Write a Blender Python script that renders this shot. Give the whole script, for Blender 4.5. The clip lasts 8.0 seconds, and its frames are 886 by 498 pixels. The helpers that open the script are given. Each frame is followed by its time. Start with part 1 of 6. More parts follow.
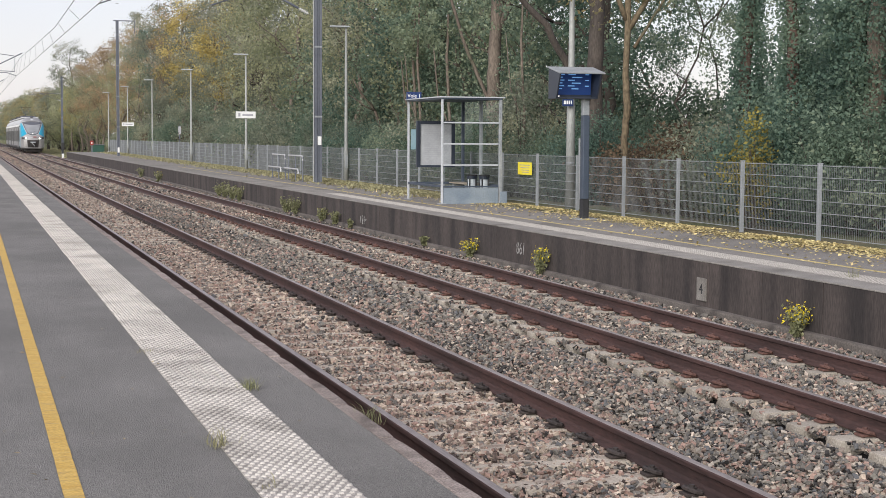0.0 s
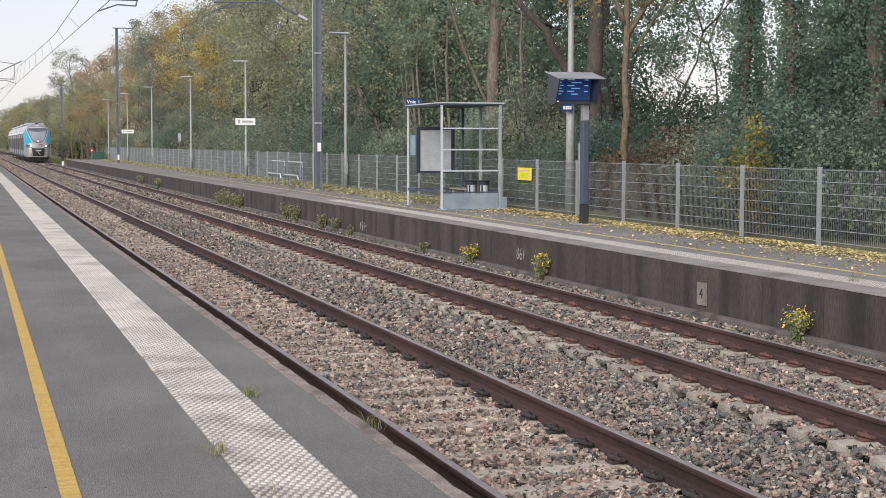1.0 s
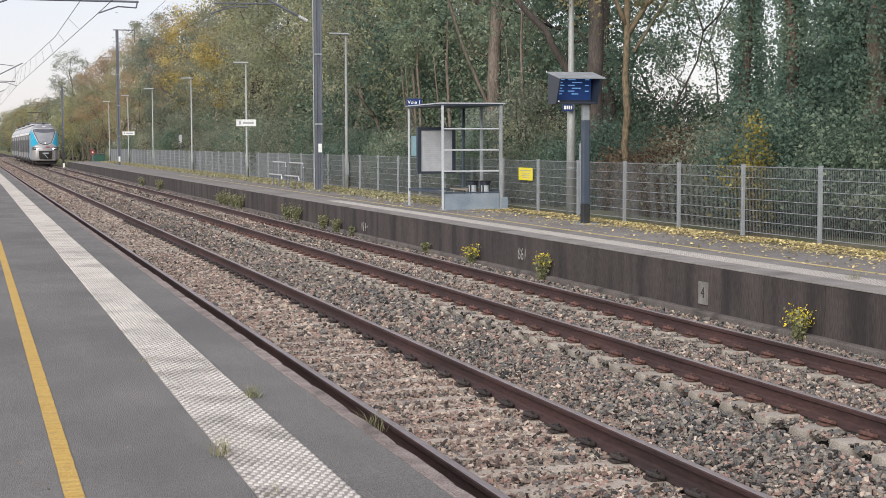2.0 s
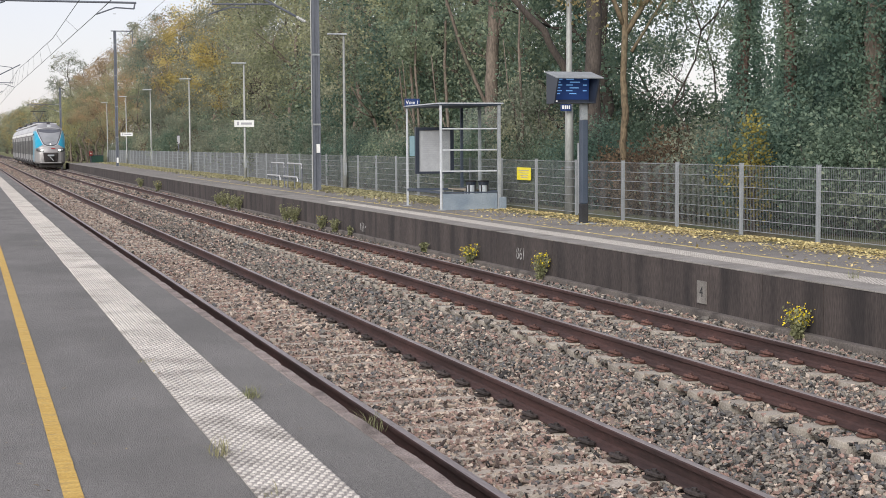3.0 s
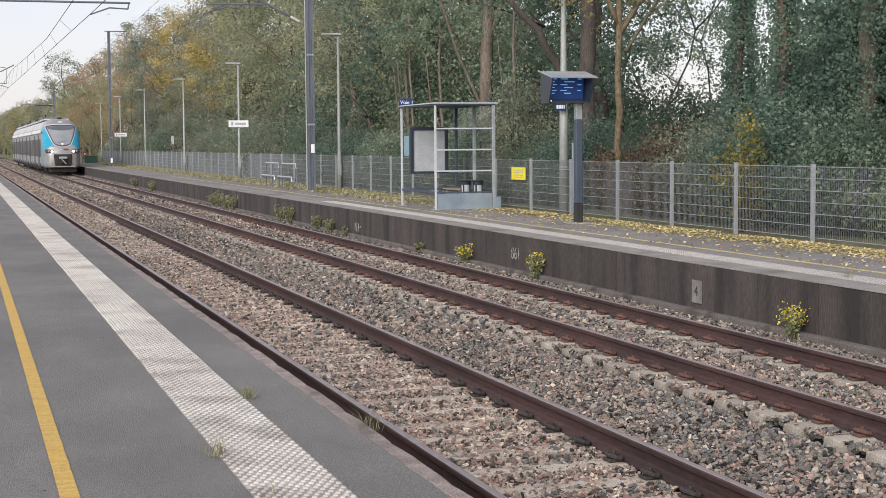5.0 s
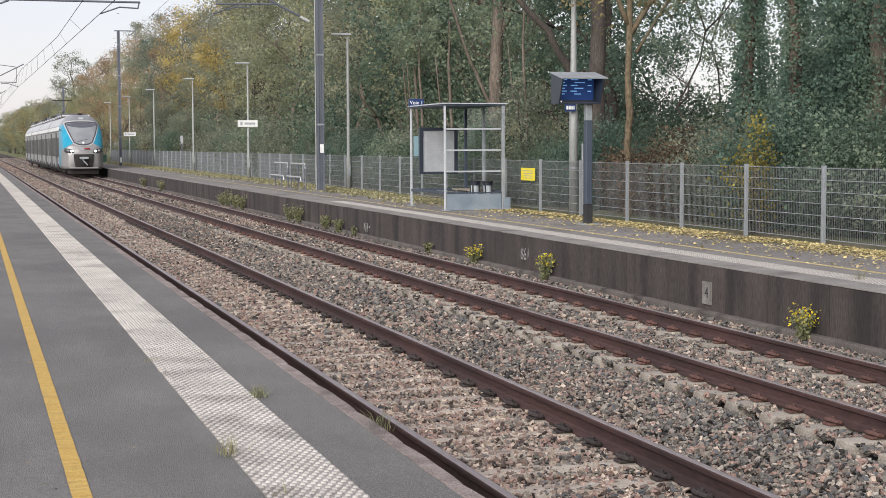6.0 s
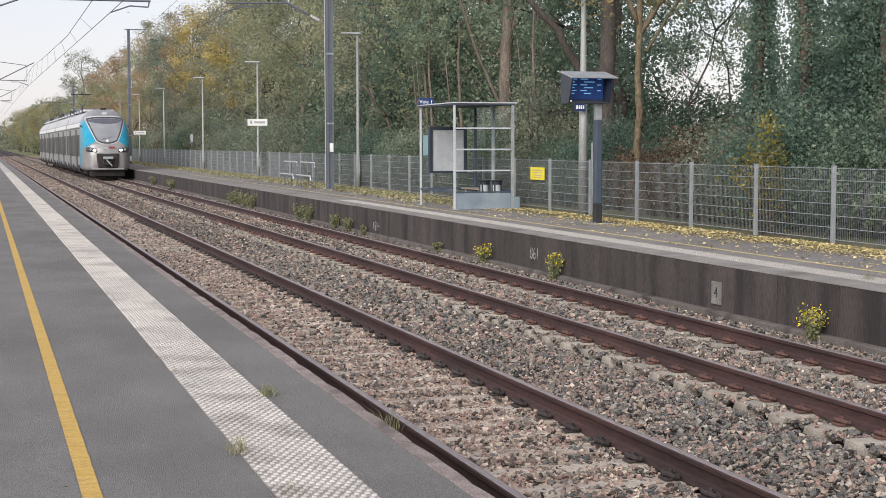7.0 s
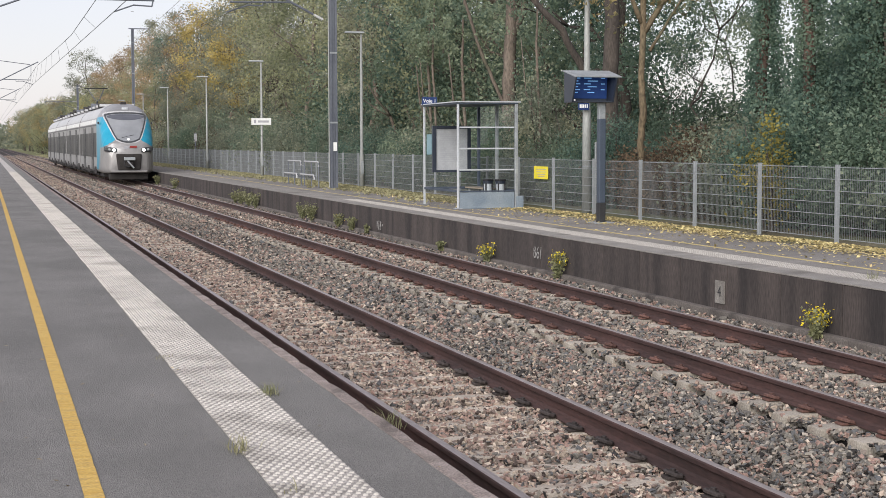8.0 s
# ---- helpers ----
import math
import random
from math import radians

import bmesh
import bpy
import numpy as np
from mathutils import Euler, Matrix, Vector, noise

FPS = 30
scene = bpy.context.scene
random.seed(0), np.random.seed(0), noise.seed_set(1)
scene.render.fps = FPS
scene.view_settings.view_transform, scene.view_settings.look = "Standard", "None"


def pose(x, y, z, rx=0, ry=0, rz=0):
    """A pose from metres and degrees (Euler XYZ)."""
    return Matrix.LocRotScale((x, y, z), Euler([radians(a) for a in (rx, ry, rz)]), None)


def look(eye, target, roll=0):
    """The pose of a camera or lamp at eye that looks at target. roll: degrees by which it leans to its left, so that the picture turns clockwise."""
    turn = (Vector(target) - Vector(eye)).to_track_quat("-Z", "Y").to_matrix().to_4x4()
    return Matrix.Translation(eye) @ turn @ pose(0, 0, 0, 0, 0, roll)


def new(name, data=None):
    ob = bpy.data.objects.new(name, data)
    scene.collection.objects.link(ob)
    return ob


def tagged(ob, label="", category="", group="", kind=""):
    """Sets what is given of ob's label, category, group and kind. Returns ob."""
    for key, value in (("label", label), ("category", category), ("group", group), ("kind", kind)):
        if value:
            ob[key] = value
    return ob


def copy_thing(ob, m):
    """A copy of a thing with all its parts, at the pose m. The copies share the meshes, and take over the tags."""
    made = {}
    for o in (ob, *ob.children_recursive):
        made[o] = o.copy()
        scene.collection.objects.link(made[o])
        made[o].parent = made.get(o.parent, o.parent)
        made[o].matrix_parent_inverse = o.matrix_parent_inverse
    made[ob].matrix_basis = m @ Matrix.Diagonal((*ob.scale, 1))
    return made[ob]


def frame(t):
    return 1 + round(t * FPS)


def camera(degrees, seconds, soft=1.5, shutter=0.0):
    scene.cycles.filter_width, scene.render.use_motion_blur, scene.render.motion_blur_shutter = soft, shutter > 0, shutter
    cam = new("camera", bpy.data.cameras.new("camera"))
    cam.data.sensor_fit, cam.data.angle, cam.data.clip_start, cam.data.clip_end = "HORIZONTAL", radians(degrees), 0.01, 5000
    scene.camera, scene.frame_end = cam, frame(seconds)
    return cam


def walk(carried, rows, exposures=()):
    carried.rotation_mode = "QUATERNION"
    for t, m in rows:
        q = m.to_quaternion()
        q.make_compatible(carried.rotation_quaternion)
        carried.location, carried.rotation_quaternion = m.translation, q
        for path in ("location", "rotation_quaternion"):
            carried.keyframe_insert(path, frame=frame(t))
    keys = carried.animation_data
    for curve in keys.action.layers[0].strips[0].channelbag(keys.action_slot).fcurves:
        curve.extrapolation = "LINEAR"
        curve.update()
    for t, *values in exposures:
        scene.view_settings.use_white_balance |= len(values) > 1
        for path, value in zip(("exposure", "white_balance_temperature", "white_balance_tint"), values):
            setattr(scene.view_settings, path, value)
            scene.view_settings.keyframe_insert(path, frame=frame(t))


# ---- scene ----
# ---- camera and its walk ----
cam = camera(32.80, 8.0, soft=0.8)
PATH = [
    (0.0, look((-3.0391, 0.0066, 2.1273), (5.9454, 28.5440, -0.0853), 0.307)),
    (0.5, look((-3.0353, 0.0081, 2.1268), (5.9426, 28.5523, -0.0237), 0.208)),
    (1.0, look((-3.0303, 0.0120, 2.1267), (5.9491, 28.5597, 0.0297), 0.046)),
    (1.5, look((-3.0368, 0.0000, 2.1289), (5.9256, 28.5537, 0.0404), -0.088)),
    (3.0, look((-3.0384, -0.0031, 2.1280), (5.9461, 28.5436, 0.0388), -0.392)),
    (3.5, look((-3.0400, -0.0091, 2.1312), (5.9641, 28.5317, 0.0467), -0.406)),
    (4.0, look((-3.0411, -0.0060, 2.1275), (5.9927, 28.5252, 0.0391), -0.408)),
    (4.5, look((-3.0404, -0.0090, 2.1281), (6.0763, 28.4951, 0.0299), -0.515)),
    (6.0, look((-3.0627, 0.0267, 2.1188), (5.8746, 28.5892, 0.0421), -0.257)),
    (6.5, look((-3.0597, 0.0060, 2.1253), (5.7826, 28.5969, 0.0341), -0.177)),
    (7.0, look((-3.0649, 0.0197, 2.1198), (5.6953, 28.6358, 0.0269), -0.144)),
    (7.5, look((-3.0562, 0.0208, 2.1224), (5.6597, 28.6497, 0.0190), -0.104)),
    (8.0, look((-3.0538, 0.0246, 2.1185), (5.6311, 28.6624, 0.0092), -0.150)),
]
walk(cam, PATH, exposures=[(0.0, 0.0), (8.0, 0.0)])

# ---- world and sun: an overcast sky ----
world = bpy.data.worlds.new("overcast_sky")
scene.world = world
world.use_nodes = True
wn, wl = world.node_tree.nodes, world.node_tree.links
wn.clear()
sky = wn.new("ShaderNodeTexSky")
sky.sky_type, sky.sun_disc = "NISHITA", False
sky.sun_elevation, sky.sun_rotation = radians(25), radians(220)
sky_bg = wn.new("ShaderNodeBackground")
sky_bg.inputs["Strength"].default_value = 0.05
wl.new(sky.outputs[0], sky_bg.inputs["Color"])
cloud_co = wn.new("ShaderNodeTexCoord")
cloud = wn.new("ShaderNodeTexNoise")
cloud.inputs["Scale"].default_value, cloud.inputs["Detail"].default_value = 2.2, 5
wl.new(cloud_co.outputs["Generated"], cloud.inputs["Vector"])
ramp = wn.new("ShaderNodeValToRGB")
ramp.color_ramp.elements[0].position, ramp.color_ramp.elements[0].color = 0.3, (0.71, 0.665, 0.745, 1)
ramp.color_ramp.elements[1].position, ramp.color_ramp.elements[1].color = 0.7, (0.83, 0.785, 0.865, 1)
wl.new(cloud.outputs["Fac"], ramp.inputs["Fac"])
cloud_bg = wn.new("ShaderNodeBackground")
cloud_bg.inputs["Strength"].default_value = 0.83
wl.new(ramp.outputs["Color"], cloud_bg.inputs["Color"])
both = wn.new("ShaderNodeAddShader")
wl.new(sky_bg.outputs[0], both.inputs[0])
wl.new(cloud_bg.outputs[0], both.inputs[1])
wout = wn.new("ShaderNodeOutputWorld")
wl.new(both.outputs[0], wout.inputs["Surface"])
sun = new("sun", bpy.data.lights.new("sun", "SUN"))
sun.data.energy, sun.data.angle, sun.data.color = 3.6, radians(45), (1.0, 0.985, 0.965)
sun.matrix_world = look((-30, -36, 22), (0, 0, 0))


# ---- materials ----
def mat(name, c1, c2=None, scale=3.0, fine=60.0, rough=0.8, metal=0.0, bump=0.15, grain=0.25, vary=0.0,
        island=0.0, spec=0.5, leafy=0.0, stretch=(1, 1, 1), c3=None, c3_scale=0.6, c3_at=0.6, whole=False):
    m = bpy.data.materials.new(name)
    m.use_nodes = True
    n, l = m.node_tree.nodes, m.node_tree.links
    b = n["Principled BSDF"]
    b.inputs["Roughness"].default_value, b.inputs["Metallic"].default_value = rough, metal
    b.inputs["Specular IOR Level"].default_value = spec
    c2 = c2 or tuple(v * 0.8 for v in c1)
    co, mp = n.new("ShaderNodeTexCoord"), n.new("ShaderNodeMapping")
    mp.inputs["Scale"].default_value = stretch
    l.new(n.new("ShaderNodeNewGeometry").outputs["Position"] if whole else co.outputs["Object"], mp.inputs["Vector"])

    def tex(s, detail=4):
        t = n.new("ShaderNodeTexNoise")
        t.inputs["Scale"].default_value, t.inputs["Detail"].default_value = s, detail
        l.new(mp.outputs[0], t.inputs["Vector"])
        return t.outputs["Fac"]

    def mix(fac, a, bb, mode="MIX"):
        x = n.new("ShaderNodeMix")
        x.data_type, x.blend_type = "RGBA", mode
        for sock, v in ((x.inputs[0], fac), (x.inputs[6], a), (x.inputs[7], bb)):
            if isinstance(v, (int, float)):
                sock.default_value = v
            elif isinstance(v, tuple):
                sock.default_value = (*v, 1)
            else:
                l.new(v, sock)
        return x.outputs[2]

    def spread(v, lo, hi, a=0.0, z=1.0):
        r = n.new("ShaderNodeMapRange")
        l.new(v, r.inputs[0])
        for i, w in zip((1, 2, 3, 4), (lo, hi, a, z)):
            r.inputs[i].default_value = w
        return r.outputs[0]

    fine_fac = tex(fine, 3)
    col = mix(spread(tex(scale), 0.33, 0.67), c1, c2)
    if c3:
        col = mix(spread(tex(c3_scale, 6), c3_at - 0.06, c3_at + 0.1), col, c3)
    if island:
        g = n.new("ShaderNodeNewGeometry")
        hs = n.new("ShaderNodeHueSaturation")
        l.new(spread(g.outputs["Random Per Island"], 0, 1, 1 - island, 1 + island), hs.inputs["Value"])
        l.new(col, hs.inputs["Color"])
        col = hs.outputs[0]
    if vary:
        oi = n.new("ShaderNodeObjectInfo")
        hs = n.new("ShaderNodeHueSaturation")
        l.new(spread(oi.outputs["Random"], 0, 1, 1 - vary, 1 + vary), hs.inputs["Value"])
        l.new(col, hs.inputs["Color"])
        col = hs.outputs[0]
    if grain:
        g = spread(fine_fac, 0.3, 0.7, 1 - grain, 1 + grain)
        cc = n.new("ShaderNodeCombineColor")
        for i in range(3):
            l.new(g, cc.inputs[i])
        col = mix(1.0, col, cc.outputs[0], "MULTIPLY")
    l.new(col, b.inputs["Base Color"])
    if bump:
        bp = n.new("ShaderNodeBump")
        bp.inputs["Strength"].default_value, bp.inputs["Distance"].default_value = bump, 0.02
        l.new(fine_fac, bp.inputs["Height"])
        l.new(bp.outputs[0], b.inputs["Normal"])
    if leafy:
        tr, ms = n.new("ShaderNodeBsdfTranslucent"), n.new("ShaderNodeMixShader")
        ms.inputs[0].default_value = leafy
        l.new(col, tr.inputs["Color"])
        l.new(b.outputs[0], ms.inputs[1])
        l.new(tr.outputs[0], ms.inputs[2])
        l.new(ms.outputs[0], n["Material Output"].inputs["Surface"])
    return m


def leaf_mat(name, dark, mid, light, rough=0.55, speckle=0.45, patch=0.7):
    """Leaves: each takes its own tone between three colours, with broad patches over the crown."""
    m = bpy.data.materials.new(name)
    m.use_nodes = True
    n, l = m.node_tree.nodes, m.node_tree.links
    b = n["Principled BSDF"]
    b.inputs["Roughness"].default_value = rough
    b.inputs["Specular IOR Level"].default_value = 0.18
    g, co, t, oi = n.new("ShaderNodeNewGeometry"), n.new("ShaderNodeTexCoord"), n.new("ShaderNodeTexNoise"), n.new("ShaderNodeObjectInfo")
    t.inputs["Scale"].default_value, t.inputs["Detail"].default_value = patch, 3
    l.new(co.outputs["Object"], t.inputs["Vector"])
    broad = n.new("ShaderNodeMapRange")
    for k, v in zip((1, 2, 3, 4), (0.3, 0.7, 0.27 + 0.5 * (0.45 - speckle), 0.73 + 0.5 * (0.45 - speckle))):
        broad.inputs[k].default_value = v
    l.new(t.outputs["Fac"], broad.inputs[0])
    add = n.new("ShaderNodeMath")
    add.operation = "MULTIPLY_ADD"
    l.new(g.outputs["Random Per Island"], add.inputs[0])
    add.inputs[1].default_value = speckle
    l.new(broad.outputs[0], add.inputs[2])
    add2 = n.new("ShaderNodeMath")
    add2.operation = "MULTIPLY_ADD"
    l.new(oi.outputs["Random"], add2.inputs[0])
    add2.inputs[1].default_value = 0.2
    l.new(add.outputs[0], add2.inputs[2])
    r = n.new("ShaderNodeValToRGB")
    e = r.color_ramp.elements
    e[0].position, e[0].color = 0.5, (*dark, 1)
    e[1].position, e[1].color = 1.0, (*light, 1)
    e.new(0.8).color = (*mid, 1)
    l.new(add2.outputs[0], r.inputs["Fac"])
    l.new(r.outputs["Color"], b.inputs["Base Color"])
    tr, ms = n.new("ShaderNodeBsdfTranslucent"), n.new("ShaderNodeMixShader")
    ms.inputs[0].default_value = 0.55
    l.new(r.outputs["Color"], tr.inputs["Color"])
    l.new(b.outputs[0], ms.inputs[1])
    l.new(tr.outputs[0], ms.inputs[2])
    l.new(ms.outputs[0], n["Material Output"].inputs["Surface"])
    return m


def glass_mat(name, tint=(0.9, 0.95, 0.95), rough=0.02):
    m = bpy.data.materials.new(name)
    m.use_nodes = True
    n, l = m.node_tree.nodes, m.node_tree.links
    n.remove(n["Principled BSDF"])
    tp, gl, ms, fr = n.new("ShaderNodeBsdfTransparent"), n.new("ShaderNodeBsdfGlossy"), n.new("ShaderNodeMixShader"), n.new("ShaderNodeFresnel")
    tp.inputs["Color"].default_value = (*tint, 1)
    gl.inputs["Roughness"].default_value = rough
    fr.inputs["IOR"].default_value = 1.12
    l.new(fr.outputs[0], ms.inputs[0])
    l.new(tp.outputs[0], ms.inputs[1])
    l.new(gl.outputs[0], ms.inputs[2])
    l.new(ms.outputs[0], n["Material Output"].inputs["Surface"])
    return m


def glow_mat(name, color, strength):
    m = bpy.data.materials.new(name)
    m.use_nodes = True
    b = m.node_tree.nodes["Principled BSDF"]
    b.inputs["Base Color"].default_value = (*color, 1)
    b.inputs["Emission Color"].default_value = (*color, 1)
    b.inputs["Emission Strength"].default_value = strength
    return m


ASPHALT = mat("asphalt", (0.166, 0.159, 0.147), (0.206, 0.197, 0.183), 1.3, 110, 0.9, bump=0.8, grain=0.52, c3=(0.148, 0.142, 0.131), c3_scale=0.5, c3_at=0.56, stretch=(1.5, 1, 1), whole=True)
ASPHALT_FAR = mat("worn_asphalt", (0.185, 0.171, 0.156), (0.245, 0.228, 0.208), 1.1, 90, 0.9, bump=0.4, grain=0.3, c3=(0.16, 0.148, 0.132), c3_scale=0.5)
EDGE = mat("edge_concrete", (0.225, 0.18, 0.16), (0.32, 0.268, 0.238), 9, 90, 0.9, bump=0.8, grain=0.45, vary=0.15, c3=(0.12, 0.098, 0.083), c3_scale=3.2, c3_at=0.58, whole=True)
COPING = mat("coping_concrete", (0.215, 0.199, 0.18), (0.275, 0.257, 0.232), 2.5, 60, 0.9, bump=0.4, grain=0.25, vary=0.06, c3=(0.15, 0.137, 0.12), c3_scale=1.2, whole=True)
TACTILE = mat("white_tactile_paving", (0.41, 0.38, 0.342), (0.51, 0.475, 0.43), 2.4, 40, 0.6, bump=0.1, grain=0.2, vary=0.05, c3=(0.325, 0.3, 0.268), c3_scale=2.2, c3_at=0.56, whole=True)
# Worn base, also darkened to paint in the shading round the studs.
TACTILE_BASE = mat("worn_shaded_tactile_base", (0.3, 0.276, 0.248), (0.385, 0.356, 0.322), 2.4, 60, 0.8, bump=0.2, grain=0.3, vary=0.06, c3=(0.21, 0.19, 0.168), c3_scale=2.2, c3_at=0.56, whole=True)
YELLOW = mat("yellow_line_paint", (0.49, 0.3, 0.055), (0.56, 0.375, 0.095), 9, 110, 0.75, bump=0.3, grain=0.35, c3=(0.38, 0.265, 0.1), c3_scale=11, c3_at=0.62, stretch=(0.6, 2.2, 1))
PALE_YELLOW = mat("faded_yellow_paint", (0.5, 0.4, 0.17), (0.42, 0.345, 0.17), 6, 70, 0.8, bump=0.2)
STUD = mat("worn_pale_stud", (0.29, 0.272, 0.246), (0.35, 0.328, 0.298), 2, 50, 0.8, bump=0.1, grain=0.25)
FOOTING = mat("dusty_footing_concrete", (0.1, 0.086, 0.076), (0.15, 0.13, 0.115), 3, 40, 0.95, bump=0.4, grain=0.3, c3=(0.05, 0.042, 0.038), c3_scale=2.5)
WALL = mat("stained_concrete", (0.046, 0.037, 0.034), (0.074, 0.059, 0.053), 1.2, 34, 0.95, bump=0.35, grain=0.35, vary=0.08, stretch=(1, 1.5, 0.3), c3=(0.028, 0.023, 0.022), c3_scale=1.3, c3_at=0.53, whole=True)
# Bed nearly black: the shade in the gaps between stones is painted here.
BALLAST_SHADE = mat("ballast_bed", (0.012, 0.01, 0.009), (0.026, 0.021, 0.018), 14, 45, 0.95, bump=1.0, grain=0.6, c3=(0.018, 0.015, 0.014), c3_scale=9, c3_at=0.5)
SLEEPER = mat("concrete_sleeper", (0.28, 0.245, 0.2), (0.37, 0.33, 0.275), 4, 60, 0.95, bump=0.4, vary=0.2, c3=(0.2, 0.155, 0.12), c3_scale=3, c3_at=0.6)
SLEEPER_PALE = mat("pale_concrete_sleeper", (0.36, 0.31, 0.25), (0.47, 0.415, 0.345), 4, 60, 0.95, bump=0.4, vary=0.15, c3=(0.24, 0.185, 0.145), c3_scale=3)
# Rust brown, darkened further so the web's shadow is in the colour.
RAIL_SIDE = mat("rusty_shadowed_rail_steel", (0.038, 0.02, 0.0175), (0.07, 0.034, 0.029), 3, 50, 0.75, 0.0, bump=0.2, grain=0.3, stretch=(1, 0.2, 1))
RAIL_TOP = mat("worn_rail_head", (0.24, 0.2, 0.185), (0.32, 0.28, 0.265), 3, 60, 0.42, 0.35, bump=0.05, stretch=(1, 0.1, 1))
CLIP = mat("rusty_clip", (0.085, 0.042, 0.034), (0.14, 0.068, 0.052), 20, 60, 0.85, bump=0.2, vary=0.3)
CLIP_DARK = mat("dark_clip", (0.035, 0.028, 0.026), (0.06, 0.045, 0.04), 20, 60, 0.8, bump=0.2, vary=0.3)
GALV = mat("galvanised_steel", (0.3, 0.32, 0.33), (0.4, 0.42, 0.43), 3, 30, 0.5, 0.4, bump=0.05, grain=0.12)
BRIGHT = mat("satin_aluminium", (0.45, 0.47, 0.49), (0.53, 0.55, 0.57), 3, 30, 0.45, 0.15, bump=0.02, grain=0.1)
MAST = mat("painted_mast_steel", (0.105, 0.115, 0.14), (0.145, 0.157, 0.18), 2, 30, 0.6, 0.2, bump=0.05, grain=0.15, stretch=(1, 1, 0.3))
PALE_POLE = mat("pale_lamp_post", (0.26, 0.27, 0.255), (0.34, 0.345, 0.325), 3, 30, 0.6, 0.1, bump=0.05, grain=0.15, stretch=(1, 1, 0.3))
FENCE = mat("grey_fence_wire", (0.15, 0.16, 0.165), (0.2, 0.21, 0.215), 3, 40, 0.6, 0.2, bump=0.0, grain=0.15, vary=0.1)
POST_GREY = mat("grey_post_coating", (0.22, 0.235, 0.245), (0.28, 0.295, 0.305), 3, 30, 0.6, 0.1, bump=0.02, grain=0.12)
DRY_GRASS = mat("yellowing_grass", (0.29, 0.275, 0.15), (0.37, 0.34, 0.2), 3, 30, 0.9, bump=0.0, island=0.35, grain=0.1, leafy=0.3)
SLATE = mat("slate_blue_paint", (0.045, 0.06, 0.085), (0.065, 0.082, 0.11), 2, 30, 0.5, 0.1, bump=0.03, grain=0.1)
SHELTER_PANEL = mat("grey_blue_panel", (0.16, 0.2, 0.24), (0.24, 0.28, 0.31), 2.5, 30, 0.6, bump=0.05, grain=0.12)
PORCELAIN = mat("grey_porcelain", (0.4, 0.4, 0.38), (0.5, 0.5, 0.48), 3, 20, 0.3, bump=0, grain=0.05)
DARK_CASE = mat("dark_case_enamel", (0.02, 0.026, 0.04), (0.03, 0.037, 0.053), 2, 30, 0.4, bump=0.02, grain=0.08)
BLACK = mat("black_rubber", (0.015, 0.015, 0.017), (0.03, 0.03, 0.03), 4, 40, 0.7, bump=0.1)
WHITE = mat("white_enamel", (0.72, 0.72, 0.7), (0.8, 0.8, 0.78), 3, 20, 0.4, bump=0.0, grain=0.05)
PAPER = mat("printed_paper", (0.36, 0.36, 0.375), (0.42, 0.42, 0.435), 5, 20, 0.5, bump=0.0, grain=0.05)
NAVY = mat("navy_enamel", (0.012, 0.03, 0.1), (0.02, 0.04, 0.13), 3, 20, 0.4, bump=0.0, grain=0.05)
SIGN_YELLOW = mat("yellow_sign_enamel", (0.75, 0.62, 0.03), (0.8, 0.68, 0.05), 4, 20, 0.45, bump=0.0, grain=0.05)
SEAT_WOOD = mat("weathered_seat_wood", (0.24, 0.2, 0.16), (0.32, 0.27, 0.21), 3, 40, 0.8, bump=0.2, stretch=(4, 0.4, 4))
INK = mat("grey_ink", (0.34, 0.34, 0.36), (0.4, 0.4, 0.42), 5, 20, 0.6, bump=0.0, grain=0.0)
RED = mat("red_paint", (0.3, 0.025, 0.02), (0.25, 0.03, 0.025), 5, 20, 0.5, bump=0.0, grain=0.05)
SOIL = mat("soil_and_litter", (0.13, 0.11, 0.07), (0.2, 0.175, 0.11), 1.2, 25, 1.0, bump=0.8, grain=0.4, c3=(0.12, 0.13, 0.06), c3_scale=0.5, c3_at=0.5)
GRASS_GROUND = mat("grassy_ground", (0.09, 0.11, 0.035), (0.16, 0.15, 0.06), 0.5, 18, 1.0, bump=0.8, grain=0.4)
BARK = mat("brown_bark", (0.11, 0.088, 0.07), (0.18, 0.145, 0.115), 3, 28, 0.95, bump=0.9, grain=0.4, stretch=(1, 1, 0.3), c3=(0.08, 0.085, 0.05), c3_scale=1.2)
BARK_PALE = mat("mossy_bark", (0.1, 0.075, 0.045), (0.16, 0.122, 0.075), 3, 24, 0.95, bump=0.8, grain=0.4, stretch=(1, 1, 0.4), c3=(0.085, 0.085, 0.05), c3_scale=1.5)
BARK_RED = mat("reddish_dark_bark", (0.085, 0.052, 0.042), (0.14, 0.09, 0.072), 3, 28, 0.95, bump=0.9, grain=0.4, stretch=(1, 1, 0.3))
BARK_DARK = mat("dark_bark", (0.052, 0.043, 0.037), (0.085, 0.07, 0.058), 3, 28, 0.95, bump=0.9, grain=0.35, stretch=(1, 1, 0.3))
LEAF_IVY = leaf_mat("ivy_leaf", (0.072, 0.120, 0.095), (0.150, 0.228, 0.175), (0.255, 0.335, 0.245), speckle=0.28, patch=0.9)
LEAF_BROWN = leaf_mat("withered_leaf", (0.075, 0.055, 0.04), (0.17, 0.125, 0.085), (0.3, 0.22, 0.14))
LEAF_YELLOW = leaf_mat("yellow_shrub_leaf", (0.220, 0.190, 0.060), (0.420, 0.360, 0.100), (0.620, 0.520, 0.160), speckle=0.35, patch=0.9)
